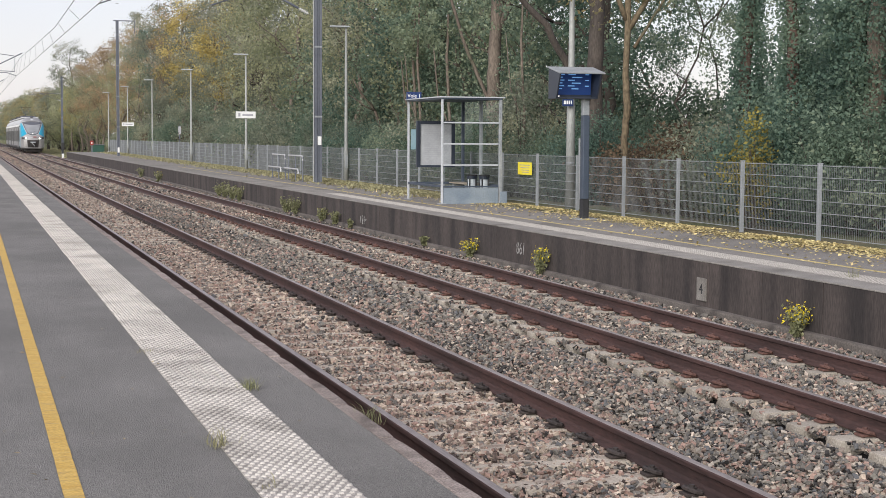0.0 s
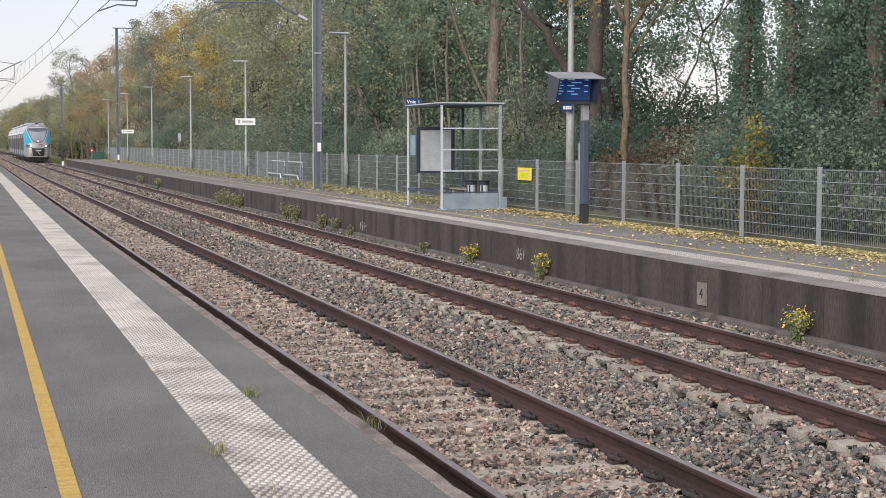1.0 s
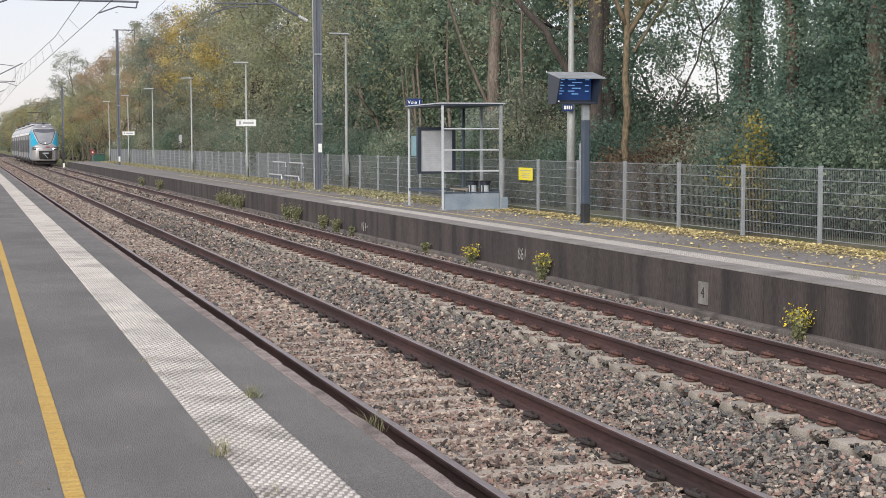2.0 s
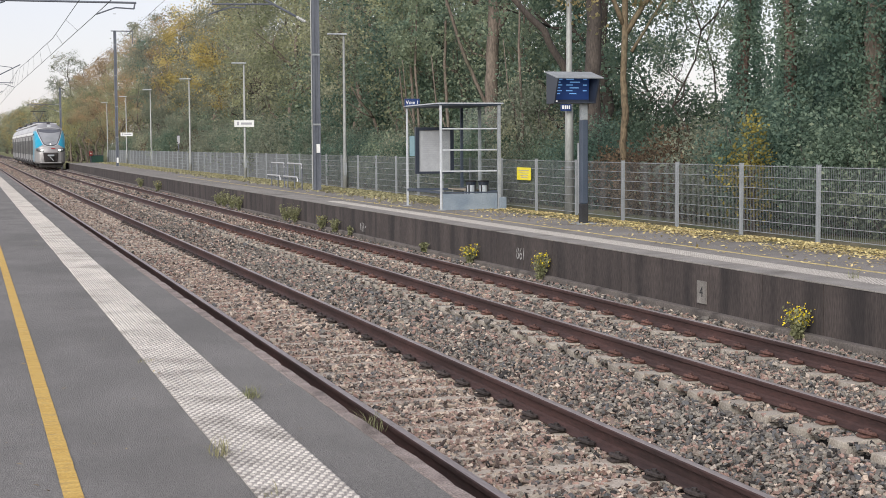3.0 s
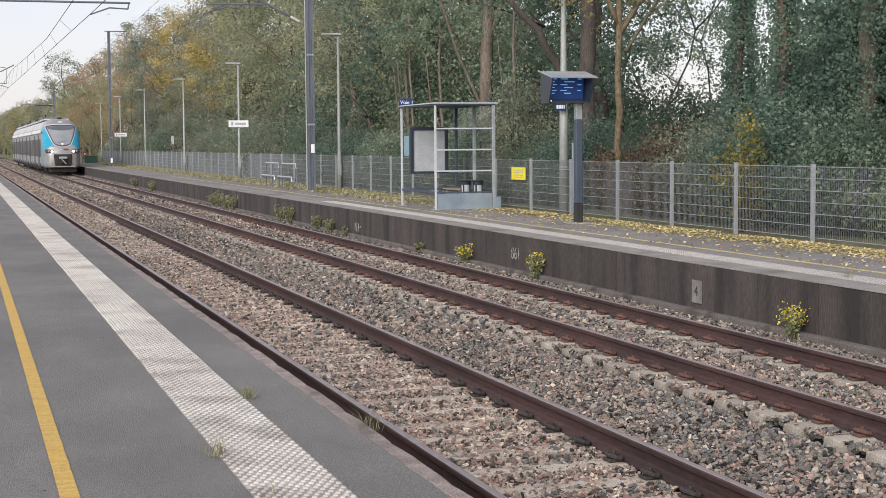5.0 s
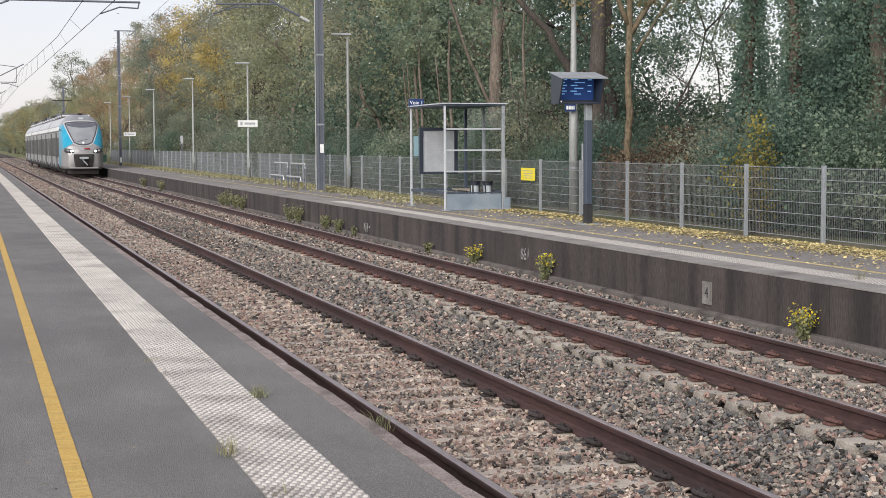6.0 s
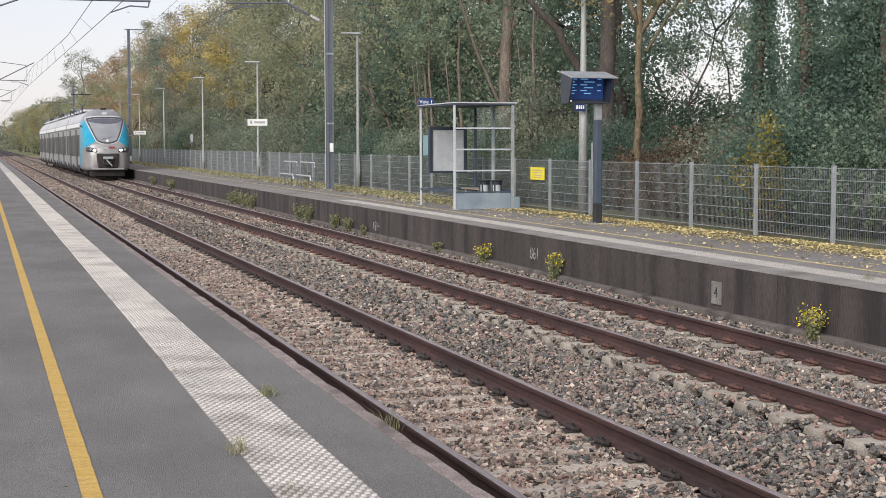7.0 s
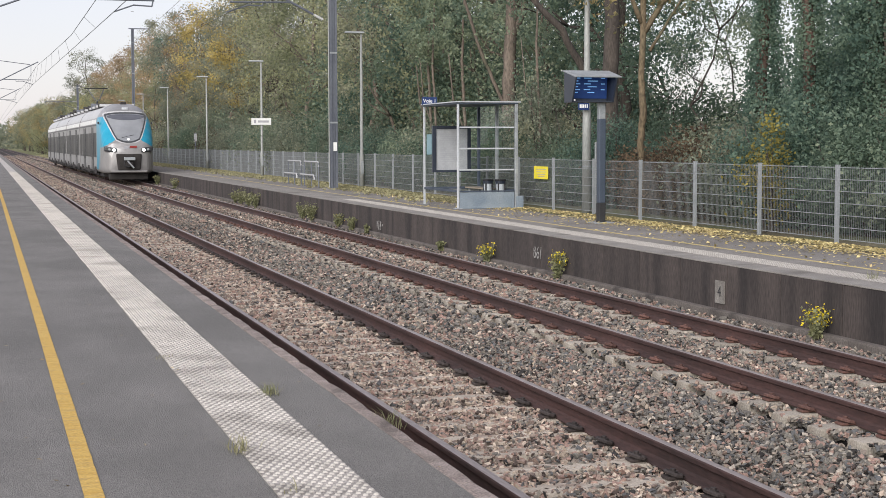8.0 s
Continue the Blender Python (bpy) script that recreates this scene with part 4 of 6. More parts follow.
def overhead_line():
    m = steel_mast(8.52, 51.25, FAR_TOP, 8.6, 0.24)
    part("number_plate", box(-0.03, 0.1, -0.125, -0.112, 1.32, 1.62, 0.004), WHITE, m, "white plate")
    part("cable_duct", rod((-0.16, -0.05, 0.0), (-0.16, -0.05, 8.0), 0.022, seg=6), PALE_POLE, m)
    apex_bracket(8.4, 51.25, 4.6, 8.2)
    m2 = steel_mast(8.19, 120.8, FAR_TOP, 10.6, 0.2)
    part("top_arm", rod((-0.3, 0, 10.58), (1.4, 0, 10.58), 0.04, seg=6), MAST, m2)
    part("hanger", rod((1.35, 0, 10.58), (1.35, 0, 9.6), 0.03, seg=6), MAST, m2)
    part("signal_tag", box(-0.07, 0.07, -0.2, -0.112, 0.3, 0.7), WHITE, m2)
    steel_mast(-5.4, 51.25, NEAR_TOP, 8.6, 0.38)
    cantilever(-5.4, 51.25, 6.88, 2.45, -1.75, 0.4)
    steel_mast(-5.4, 121, NEAR_TOP, 10.6, 0.3)
    apex_bracket(-5.4, 121, 0.82, 8.35)
    steel_mast(-5.4, 190, NEAR_TOP, 11.5, 0.3)
    apex_bracket(-5.4, 190, 1.0, 8.75)
    steel_mast(8.2, 195, -0.32, 9.8, 0.24)
    cantilever(8.2, 195, 7.4, 4.2, 5.6, 0.5)
    wire("contact_wire", NEAR_CONTACT, 0.012, "thin dark contact wire over the near track")
    wire("messenger_wire", NEAR_CARRIER, 0.012, "thin dark carrying wire above the near track")
    wire("contact_wire", [(4.5, -10, 5.75), (4.85, 51, 6.5), (4.55, 121, 6.5), (4.4, 195, 6.3), (4.4, 420, 6.3)], 0.007, "thin dark contact wire over the far track")
    wire("messenger_wire", [(4.44, -10, 7.0), (4.44, 20, 6.7), (4.6, 51, 8.1), (4.5, 86, 7.3), (4.44, 121, 7.2), (4.44, 195, 7.4), (4.44, 420, 7.3)], 0.007, "thin dark carrying wire above the far track")


def droppers():
    """Thin hangers between the carrying wire and the contact wire of the near track."""
    for k in range(13):
        y = 59 + 8.2 * k
        low, high = (Vector([float(np.interp(y, [q[1] for q in w], [q[i] for q in w])) for i in (0, 1, 2)]) for w in (NEAR_CONTACT, NEAR_CARRIER))
        tagged(part("wire_dropper", rod(low, high, 0.006, seg=5), BLACK), "thin vertical hanger between two overhead wires", "cable", "overhead wires")


def info_display():
    b = FAR_TOP
    top = thing("train_information_display", pose(8.45, 27.55, b), "slate-blue information display on a post with a glowing blue screen", "information display")
    part("post", box(0.035, 0.175, -0.07, 0.07, 0.4, 2.05, 0.02), SLATE, top)
    part("post_foot", box(0.03, 0.18, -0.075, 0.075, 0.0, 0.4, 0.02), BLACK, top)
    part("neck", box(0.04, 0.17, -0.06, 0.06, 2.05, 2.4, 0.01), GALV, top)
    part("base_plate", box(-0.1, 0.31, -0.2, 0.2, 0.0, 0.02), GALV, top)
    # a deep hood: two cheeks, a sloping roof, a sill and the case behind, with the screen set back in it
    for x0, x1 in ((-0.6, -0.57), (0.25, 0.28)):
        bm = bmesh.new()
        ends = [[bm.verts.new((x, y, z)) for y, z in ((-0.4, 2.84), (0.2, 2.97), (0.2, 2.37), (-0.2, 2.37))] for x in (x0, x1)]
        bm.faces.new(ends[0])
        bm.faces.new(ends[1][::-1])
        for k in range(4):
            bm.faces.new((ends[0][k], ends[1][k], ends[1][(k + 1) % 4], ends[0][(k + 1) % 4]))
        bmesh.ops.recalc_face_normals(bm, faces=bm.faces)
        part("hood_cheek", bm, DARK_CASE, top)
    part("case", box(-0.57, 0.25, 0.06, 0.24, 2.37, 2.95, 0.01), DARK_CASE, top)
    part("sill", box(-0.57, 0.25, -0.2, 0.058, 2.372, 2.4, 0.004), DARK_CASE, top)
    roof = part("hood_roof", box(-0.62, 0.36, -0.33, 0.33, -0.012, 0.012, 0.006), GALV, top, "pale grey sloping hood")
    roof.matrix_local = pose(0, -0.09, 2.925, math.degrees(math.atan2(0.13, 0.6)))
    scr = part("screen", box(-0.37, 0.41, -0.006, 0.0, -0.22, 0.22, 0.0), glow_mat("blue_screen", (0.008, 0.03, 0.12), 0.4), top, "glowing dark blue screen")
    scr.matrix_local = pose(-0.18, 0.03, 2.67, 6)
    lit = glow_mat("screen_lettering", (0.16, 0.36, 0.66), 0.6)
    rng = random.Random(8)
    for row in range(6):
        z = 0.18 - 0.056 * row
        spans = ((-0.26, -0.16), (-0.08, rng.uniform(0.05, 0.16)), (0.28, 0.36)) if row % 2 == 0 else ((-0.26, -0.2), (0.0, rng.uniform(0.12, 0.22)))
        for a, c in spans:
            part("lit_line", box(a, c, -0.012, -0.008, z - 0.011, z + 0.007), lit, scr)
    part("status_lamp", box(-0.56, -0.53, -0.21, -0.196, 2.4, 2.43), WHITE, top)


def tall_pole():
    top = thing("utility_pole", pose(9.93, 31.65, FAR_TOP), "tall tapered pale grey concrete pole beside the fence", "pole")
    part("shaft", pipe([(0, 0, -0.1), (0, 0, 2.3), (0, 0, 2.36), (0, 0, 5), (0, 0, 8.2)], [0.11, 0.094, 0.08, 0.055, 0.042], 12), PALE_POLE, top, smooth=True)
    part("clamp_band", rod((0, 0, 1.03), (0, 0, 1.07), 0.108, seg=12), GALV, top)
    tube = pipe([(0.22, 0.0, 0), (0.22, 0.0, 1.6)], 0.025, 6)
    part("cable_guard", tube, GALV, top)
    sign = thing("platform_sector_sign", pose(9.77, 31.45, 2.93), "small navy sign with white lettering on a pole", "sign")
    part("plate", box(-0.13, 0.13, -0.012, 0.012, -0.085, 0.085, 0.004), NAVY, sign)
    for i, (a, w) in enumerate(((-0.1, 0.05), (-0.035, 0.04), (0.02, 0.03), (0.07, 0.025))):
        part("printed_line", box(a, a + w, -0.016, -0.012, -0.04, 0.04), WHITE, sign)
    part("bracket", box(-0.02, 0.12, 0.012, 0.12, -0.02, 0.02), GALV, sign)


TUBE = mat("bright_steel_tube", (0.4, 0.4, 0.4), (0.48, 0.48, 0.48), 3, 30, 0.4, 0.3, bump=0.03, grain=0.1)


def perch_rail(y0, y1):
    top = thing("leaning_rail", pose(8.28, 0, FAR_TOP), "galvanised tubular leaning rail standing on the platform", "leaning rail", "leaning rails")
    for nm, x, z in (("top_bar", 0.0, 0.92), ("seat_bar", -0.16, 0.45)):
        part(nm, pipe([(x, y1, z), (x, y0 + 0.12, z), (x, y0 + 0.03, z - 0.04), (x, y0, z - 0.16)], 0.03, 10), TUBE, top)
    for y in (y0, (y0 + y1) / 2, y1):
        part("leg", rod((0, y, 0.0), (0, y, 0.9), 0.022, seg=8), MAST, top)
        part("bracket", pipe([(0, y, 0.34), (-0.1, y, 0.36), (-0.16, y, 0.43)], 0.018, 6), MAST, top)
        part("foot", box(-0.07, 0.07, y - 0.06, y + 0.06, 0.0, 0.012), MAST, top)


CHALK = mat("worn_white_paint", (0.3, 0.29, 0.275), (0.38, 0.37, 0.35), 9, 40, 0.9, bump=0.1, grain=0.3, c3=(0.09, 0.08, 0.075), c3_scale=16, c3_at=0.5)


def small_signs():
    top = thing("yellow_notice", pose(fence_x(33.95) - 0.02, 33.95, 1.4), "yellow notice board fixed to the wire fence", "sign")
    part("plate", box(-0.012, -0.004, -0.47, 0.47, -0.15, 0.15), SIGN_YELLOW, top)
    for i, z in enumerate((0.08, 0.02, -0.04, -0.09)):
        part("printed_line", box(-0.015, -0.012, -0.36 + 0.03 * i, 0.34 - 0.05 * i, z - 0.008, z + 0.008), INK, top)
    wp = thing("kilometre_plate", pose(FAR_EDGE - 0.002, 17.8, 0.155), "weathered pale marker plate on the platform wall", "marker plate")
    part("plate", box(-0.018, 0.0, -0.13, 0.13, -0.15, 0.15, 0.004), COPING, wp)
    me = text_mesh("4", 0.2)
    me.materials.append(BLACK)
    part("figure", me, None, wp).matrix_local = pose(-0.02, 0, 0, 90, 0, -90)
    # painted marks on the wall: one can be read, the other cannot
    mk = thing("painted_number", pose(FAR_EDGE - 0.006, 24.64, 0.19), "worn white painted number on the platform wall", "painted number", "wall marks")
    me = text_mesh("861", 0.3)
    me.materials.append(CHALK)
    part("figure", me, None, mk).matrix_local = pose(0, 0, 0, 90, 0, -90)
    mk = thing("painted_marks", pose(FAR_EDGE - 0.006, 35.67, 0.13), "worn white painted marks on the platform wall", "painted marks", "wall marks")
    for a, w, h in ((-0.28, 0.07, 0.1), (-0.12, 0.06, 0.13), (0.06, 0.05, 0.12), (0.2, 0.09, 0.03)):
        part("stroke", box(-0.003, 0.003, -a - w, -a, -h, h * 0.7), CHALK, mk)
    red = thing("red_warning_sign", pose(8.85, 156.4, -0.32), "red and white warning board on a short post", "sign")
    part("post", box(-0.05, 0.05, -0.05, 0.05, 0, 1.6), MAST, red)
    part("board", box(-0.17, 0.17, -0.08, -0.052, 1.5, 1.95), RED, red)
    part("printed_patch", box(-0.07, 0.07, -0.085, -0.081, 1.65, 1.8), WHITE, red)
    g = thing("green_cabinet", pose(9.75, 159.5, -0.32), "dark green trackside equipment cabinet", "cabinet")
    part("body", box(-0.6, 0.6, -0.3, 0.3, 0.06, 1.5, 0.02), mat("dark_green_paint", (0.02, 0.07, 0.05), (0.03, 0.09, 0.065), 3, 30, 0.5, bump=0.03), g)
    part("lid", box(-0.66, 0.66, -0.36, 0.36, 1.5, 1.56, 0.015), MAST, g)
    part("plinth", box(-0.62, 0.62, -0.32, 0.32, 0, 0.06), COPING, g)
    st = thing("dwarf_signal", pose(5.95, 155.5, -0.32), "short dark trackside signal post on the verge", "signal")
    part("post", box(-0.06, 0.06, -0.06, 0.06, 0, 1.2), BLACK, st)
    part("signal_head", box(-0.16, 0.16, -0.12, 0.12, 1.0, 1.75, 0.03), BLACK, st)
    part("plate", box(-0.1, 0.1, -0.13, -0.122, 0.2, 0.65), WHITE, st)
    mp = thing("white_marker_post", pose(10.75, 104, 0.45), "slim post with a pale plate behind the fence", "sign")
    part("post", box(-0.04, 0.04, -0.04, 0.04, 0, 2.4), MAST, mp)
    part("plate", box(-0.1, 0.1, -0.06, -0.042, 1.8, 2.35), PAPER, mp)


fence()
shelter()
for lx, ly, lz in ((9.76, 52.2, 6.03), (9.6, 71.5, 6.03), (9.98, 92.8, 6.2), (10.35, 116.5, 6.4), (10.4, 135.6, 6.5), (10.5, 155.8, 6.51)):
    lamp_post(lx, ly, lz)
station_sign(9.56, 71.5, 0.95)
station_sign(10.4, 135.6, 1.05)
overhead_line()
droppers()
info_display()
tall_pole()
perch_rail(52.6, 55.1)
perch_rail(55.7, 58.2)
small_signs()


# ---- plants ----
def clumps(rng, n, per, centre, radii, spread, hollow=0.35, squash=0.8):
    """Leaf places in clumps that fill an uneven ellipsoid."""
    d = rng.normal(size=(n, 3))
    d /= np.linalg.norm(d, axis=1)[:, None]
    r = rng.uniform(hollow, 1.0, n) ** 0.6
    lump = np.array([1 + 0.35 * noise.noise(Vector(v) * 2.1 + Vector((centre[2], n * 0.01, 3))) for v in d])
    c = d * (r * lump)[:, None] * np.array(radii) + np.array(centre)
    w = spread * rng.uniform(0.5, 1.4, n)
    o = rng.normal(size=(n, per, 3))
    o /= np.linalg.norm(o, axis=2)[:, :, None]
    o *= rng.uniform(0.35, 1.1, (n, per, 1))
    p = (c[:, None] + o * w[:, None, None] * np.array((1, 1, squash))).reshape(-1, 3)
    # the way out of each leaf's clump, bent to the way out of the whole crown
    way = o.reshape(-1, 3) / np.linalg.norm(o.reshape(-1, 3), axis=1)[:, None] + 0.8 * (p - np.array(centre)) / np.array(radii)
    return p, way / np.linalg.norm(way, axis=1)[:, None]


def limb_path(rng, a, b, bend=0.15, n=6):
    a, b = Vector(a), Vector(b)
    pts = []
    for i in range(n + 1):
        t = i / n
        p = a.lerp(b, t)
        if 0 < i < n:
            p += Vector(rng.normal(size=3)) * bend * (b - a).length * 0.2
        pts.append(p)
    return pts


def tree(name, m, label, rng, bark, leaf, height, crown_base, radius, leaf_size, n_clumps, per, trunk_r=0.17, lean=0.0, limbs=7, clump=0.85):
    top = thing(name, m, label, "tree", "trees behind the fence")
    top_pt = Vector((lean, lean * 0.3, height * 0.9))
    path = limb_path(rng, (0, 0, -0.3), top_pt, 0.12, 8)
    part("trunk", pipe(path, [max(0.025, trunk_r * (1.25 if i == 0 else 1) * (1 - 0.85 * i / 8)) for i in range(9)], 9), bark, top, smooth=True)
    for i in range(limbs):
        bm = bmesh.new()
        t = rng.uniform(max(0.18, crown_base / height * 0.9), 0.8)
        a = path[int(t * 8)]
        ang = rng.uniform(0, 2 * math.pi)
        ln = radius * rng.uniform(0.6, 1.0)
        b = a + Vector((math.cos(ang) * ln, math.sin(ang) * ln, ln * rng.uniform(0.5, 1.2)))
        r0 = trunk_r * (1 - t) * 0.6 + 0.02
        lp = limb_path(rng, a, b, 0.2, 5)
        pipe(lp, [r0 * (1 - 0.16 * k) for k in range(6)], 6, bm)
        for _ in range(2):
            c = lp[3]
            pipe(limb_path(rng, c, c + Vector(rng.normal(size=3)) * ln * 0.35 + Vector((0, 0, 0.3)), 0.2, 3), [r0 * 0.4, r0 * 0.3, r0 * 0.2, 0.008], 5, bm)
        part("limb", bm, bark, top, smooth=True)
    c, way = clumps(rng, n_clumps, per, (lean * 0.7, 0, (crown_base + height) / 2), (radius, radius, (height - crown_base) / 2), clump)
    part("crown", leaves(rng, c, leaf_size, leaf, flat=0.3, outward=way), None, top)
    return top


def bush(name, m, label, rng, leaf, radius, height, leaf_size, n_clumps, per, category="bush"):
    top = thing(name, m, label, category, "undergrowth")
    for i in range(6):
        a = rng.uniform(0, 2 * math.pi)
        e = Vector((math.cos(a), math.sin(a), 0)) * radius * rng.uniform(0.2, 0.75) + Vector((0, 0, height * rng.uniform(0.6, 0.95)))
        bm = pipe(limb_path(rng, (0.1 * math.cos(a), 0.1 * math.sin(a), -0.2), e, 0.25, 4), [0.03, 0.024, 0.018, 0.012, 0.006], 5)
        part("stem", bm, BARK_DARK, top)
    c, way = clumps(rng, n_clumps, per, (0, 0, height * 0.5), (radius, radius, height * 0.52), 0.42, 0.25)
    c[:, 2] = np.abs(c[:, 2])
    part("foliage", leaves(rng, c, leaf_size, leaf, flat=0.25, outward=way), None, top)
    return top


def ivy_tree(m, rng, height, r, label, crowned=True):
    """A trunk wrapped in ivy to a good height."""
    top = thing("ivy_clad_tree", m, label, "tree", "trees behind the fence")
    path = limb_path(rng, (0, 0, -0.3), (0.2, 0.1, height), 0.08 if crowned else 0.03, 8)
    part("trunk", pipe(path, [(0.25 if crowned else 0.155) * (1 - 0.07 * i) for i in range(9)], 10), BARK if crowned else BARK_RED, top, smooth=True)
    n = 16000 if crowned else 22000
    t = rng.random(n) ** (1.5 if crowned else 1.15)
    ang = rng.uniform(0, 2 * math.pi, n)
    bulge = np.array([1 + 0.55 * noise.noise((math.cos(a) * 1.3, math.sin(a) * 1.3, z * 6)) for a, z in zip(ang, t)])
    rad = r * bulge * ((0.55 if crowned else 0.38) + 0.6 * rng.random(n))
    p = np.stack((rad * np.cos(ang) + 0.2 * t, rad * np.sin(ang), t * height), 1)
    if not crowned:
        # thick below, thin on the bare upper trunk
        slim = np.interp(p[:, 2], (0, 1.8, 3.6, height), (1.3, 1.15, 0.7, 0.55))
        p[:, :2] *= slim[:, None]
    keep = (t < 0.33) | (rng.random(n) < (0.75 if crowned else 0.7))
    part("ivy", leaves(rng, p[keep], 0.072, LEAF_IVY), None, top)
    if not crowned:
        return top
    c, way = clumps(rng, 110, 85, (0, 0, height * 0.62), (r * 1.9, r * 1.9, height * 0.5), 0.4)
    part("crown", leaves(rng, c, 0.078, LEAF_IVY, outward=way), None, top)
    return top


def bare_trunk(name, m, label, rng, bark, stems, leaf, leaf_z, reach):
    """A tree whose trunk and limbs show: each stem is a run of places with their radii; light leaves hang about it."""
    top = thing(name, m, label, "tree", "trees behind the fence")
    for i, stem in enumerate(stems):
        pts, rad = [], []
        for (p, r), (q, r2) in zip(stem, stem[1:]):
            for k in range(4):
                t = k / 4
                j = 0.0 if (k == 0 and not pts) else min(0.018, r * 0.15)
                pts.append(Vector(p).lerp(Vector(q), t) + Vector(rng.normal(size=3)) * j)
                rad.append((r + (r2 - r) * t) * rng.uniform(0.96, 1.04))
        pts.append(Vector(stem[-1][0]))
        rad.append(stem[-1][1])
        part("trunk" if i == 0 else "limb", pipe(pts, rad, 10 if i == 0 else 7), bark, top, smooth=True)
    c, way = clumps(rng, 70, 42, (0, 0.6, leaf_z), (reach, reach, 2.4), 0.35)
    part("crown", leaves(rng, c, 0.1, leaf, outward=way), None, top)
    return top


def plants():
    rng = np.random.default_rng(21)
    R = random.Random(4)
    # undergrowth behind the fence
    kinds = [bush("bramble_bush", pose(11.2, 22.2, 0.42), "dense dark green bramble bush against the fence", rng, LEAF_GREEN, 1.5, 2.3, 0.07, 165, 54),
             bush("ivy_bush", pose(11.3, 24.6, 0.42), "dense dark ivy thicket behind the fence", rng, LEAF_IVY, 1.5, 2.6, 0.07, 165, 54),
             bush("olive_bush", pose(11.4, 27.0, 0.42), "olive green shrub with yellowing leaves", rng, LEAF_OLIVE, 1.5, 2.1, 0.07, 145, 54),
             bush("golden_bush", pose(10.08, 23.7, 0.42), "shrub with yellow autumn leaves behind the fence", rng, LEAF_YELLOW, 0.36, 2.2, 0.065, 42, 38),
             bush("withered_bramble", pose(11.5, 28.6, 0.42), "half-withered brown bramble behind the fence", rng, LEAF_BROWN, 1.4, 2.0, 0.085, 90, 30),
             bush("loose_shrub", pose(11.6, 38.6, 0.42), "tall loose shrub with light olive leaves", rng, LEAF_OLIVE, 1.2, 3.7, 0.08, 110, 40)]
    y = 18.4
    i = 0
    while y < 165:
        k = R.choice((0, 0, 0, 1, 1, 2, 2, 4, 2, 0)) if y > 33 else R.choice((0, 1, 1)) if y < 27 else R.choice((0, 4, 4, 2))
        s = R.uniform(0.7, 1.1) * (1.0 if y < 60 else 1.3)
        x = fence_x(y) + R.uniform(1.3, 2.3) * (1 if y < 60 else 1.3)
        copy_thing(kinds[k], pose(x, y, 0.4, 0, 0, R.uniform(0, 360)) @ Matrix.Scale(s, 4))
        y += R.uniform(1.2, 1.9) * (1 if y < 60 else 1.7)
    for x, y, f in ((11.9, 40.6, 0.95), (11.1, 57.6, 0.7), (11.2, 63.0, 0.75), (11.6, 76.0, 0.8), (11.9, 90.0, 0.9), (12.0, 104.0, 0.9), (12.2, 121.0, 0.9), (12.4, 139.0, 0.95)):
        copy_thing(kinds[5], pose(x, y, 0.4, 0, 0, 61 * x) @ Matrix.Scale(f, 4))
    # a second, taller row; it stays low where open sky shows through
    y = 24.0
    while y < 150:
        x = fence_x(y) + R.uniform(4.0, 6.5)
        a = math.degrees(math.atan2(x + 3.04, y))
        s = R.uniform(1.5, 2.2)
        if a > 23.0:
            s = R.uniform(0.95, 1.15)
        copy_thing(kinds[R.choice((0, 1, 2, 0))], pose(x, y, 0.4, 0, 0, R.uniform(0, 360)) @ Matrix.Scale(s, 4))
        y += R.uniform(2.0, 3.2) * (0.7 if y < 40 else 1 if y < 70 else 1.5)
    # ivy-clad trunks and dense growth
    column = ivy_tree(pose(12.1, 27.6, 0.4), rng, 8.0, 0.5, "straight trunk clad in dark ivy with bare bark above", False)
    copy_thing(column, pose(12.3, 26.0, 0.4, 0, 0, 110))
    iv = ivy_tree(pose(12.5, 24.3, 0.4), rng, 8.0, 0.55, "tall trunk wrapped in dark glossy ivy")
    for x, y, s, a in ((12.4, 23.2, 1.0, 200), (13.4, 24.6, 1.05, 300), (12.2, 21.4, 1.0, 20), (13.6, 22.4, 1.1, 130), (14.8, 23.8, 1.15, 220), (13.9, 20.8, 1.1, 60), (15.6, 25.3, 1.1, 10)):
        copy_thing(iv, pose(x, y, 0.4, 0, 0, a) @ Matrix.Scale(s, 4))
    for x, y, s in ((15.6, 28.4, 1.8), (16.8, 30.6, 1.9), (17.2, 28.0, 2.0), (18.5, 31.5, 2.1), (14.9, 26.6, 1.5)):
        copy_thing(kinds[1], pose(x, y, 0.3, 0, 0, 37 * x) @ Matrix.Scale(s, 4))
    bare_trunk("forked_tree", pose(11.9, 42.6, 0.4), "forked tree with a thick reddish brown trunk", rng, BARK,
               [[((0, 0, -0.3), 0.27), ((0.03, 0, 2.2), 0.21), ((0.0, 0, 3.2), 0.2), ((0.1, 0.1, 4.6), 0.19), ((0.25, 0.1, 6.5), 0.19), ((0.1, 0.2, 9.5), 0.1)],
                [((-0.05, 0, 2.7), 0.06), ((-0.5, 0, 3.6), 0.055), ((-1.0, -0.1, 4.7), 0.05), ((-1.5, -0.1, 6.2), 0.04), ((-1.7, 0, 9), 0.03)],
                [((0.1, 0, 4.9), 0.13), ((0.5, 0.1, 5.6), 0.11), ((0.9, 0.2, 7.5), 0.06)],
                [((0.9, 0.4, 0.2), 0.05), ((0.75, 0.3, 2.4), 0.045), ((1.1, 0.3, 4.5), 0.04), ((1.3, 0.3, 7), 0.02)]], LEAF_GREEN, 7.2, 2.8)
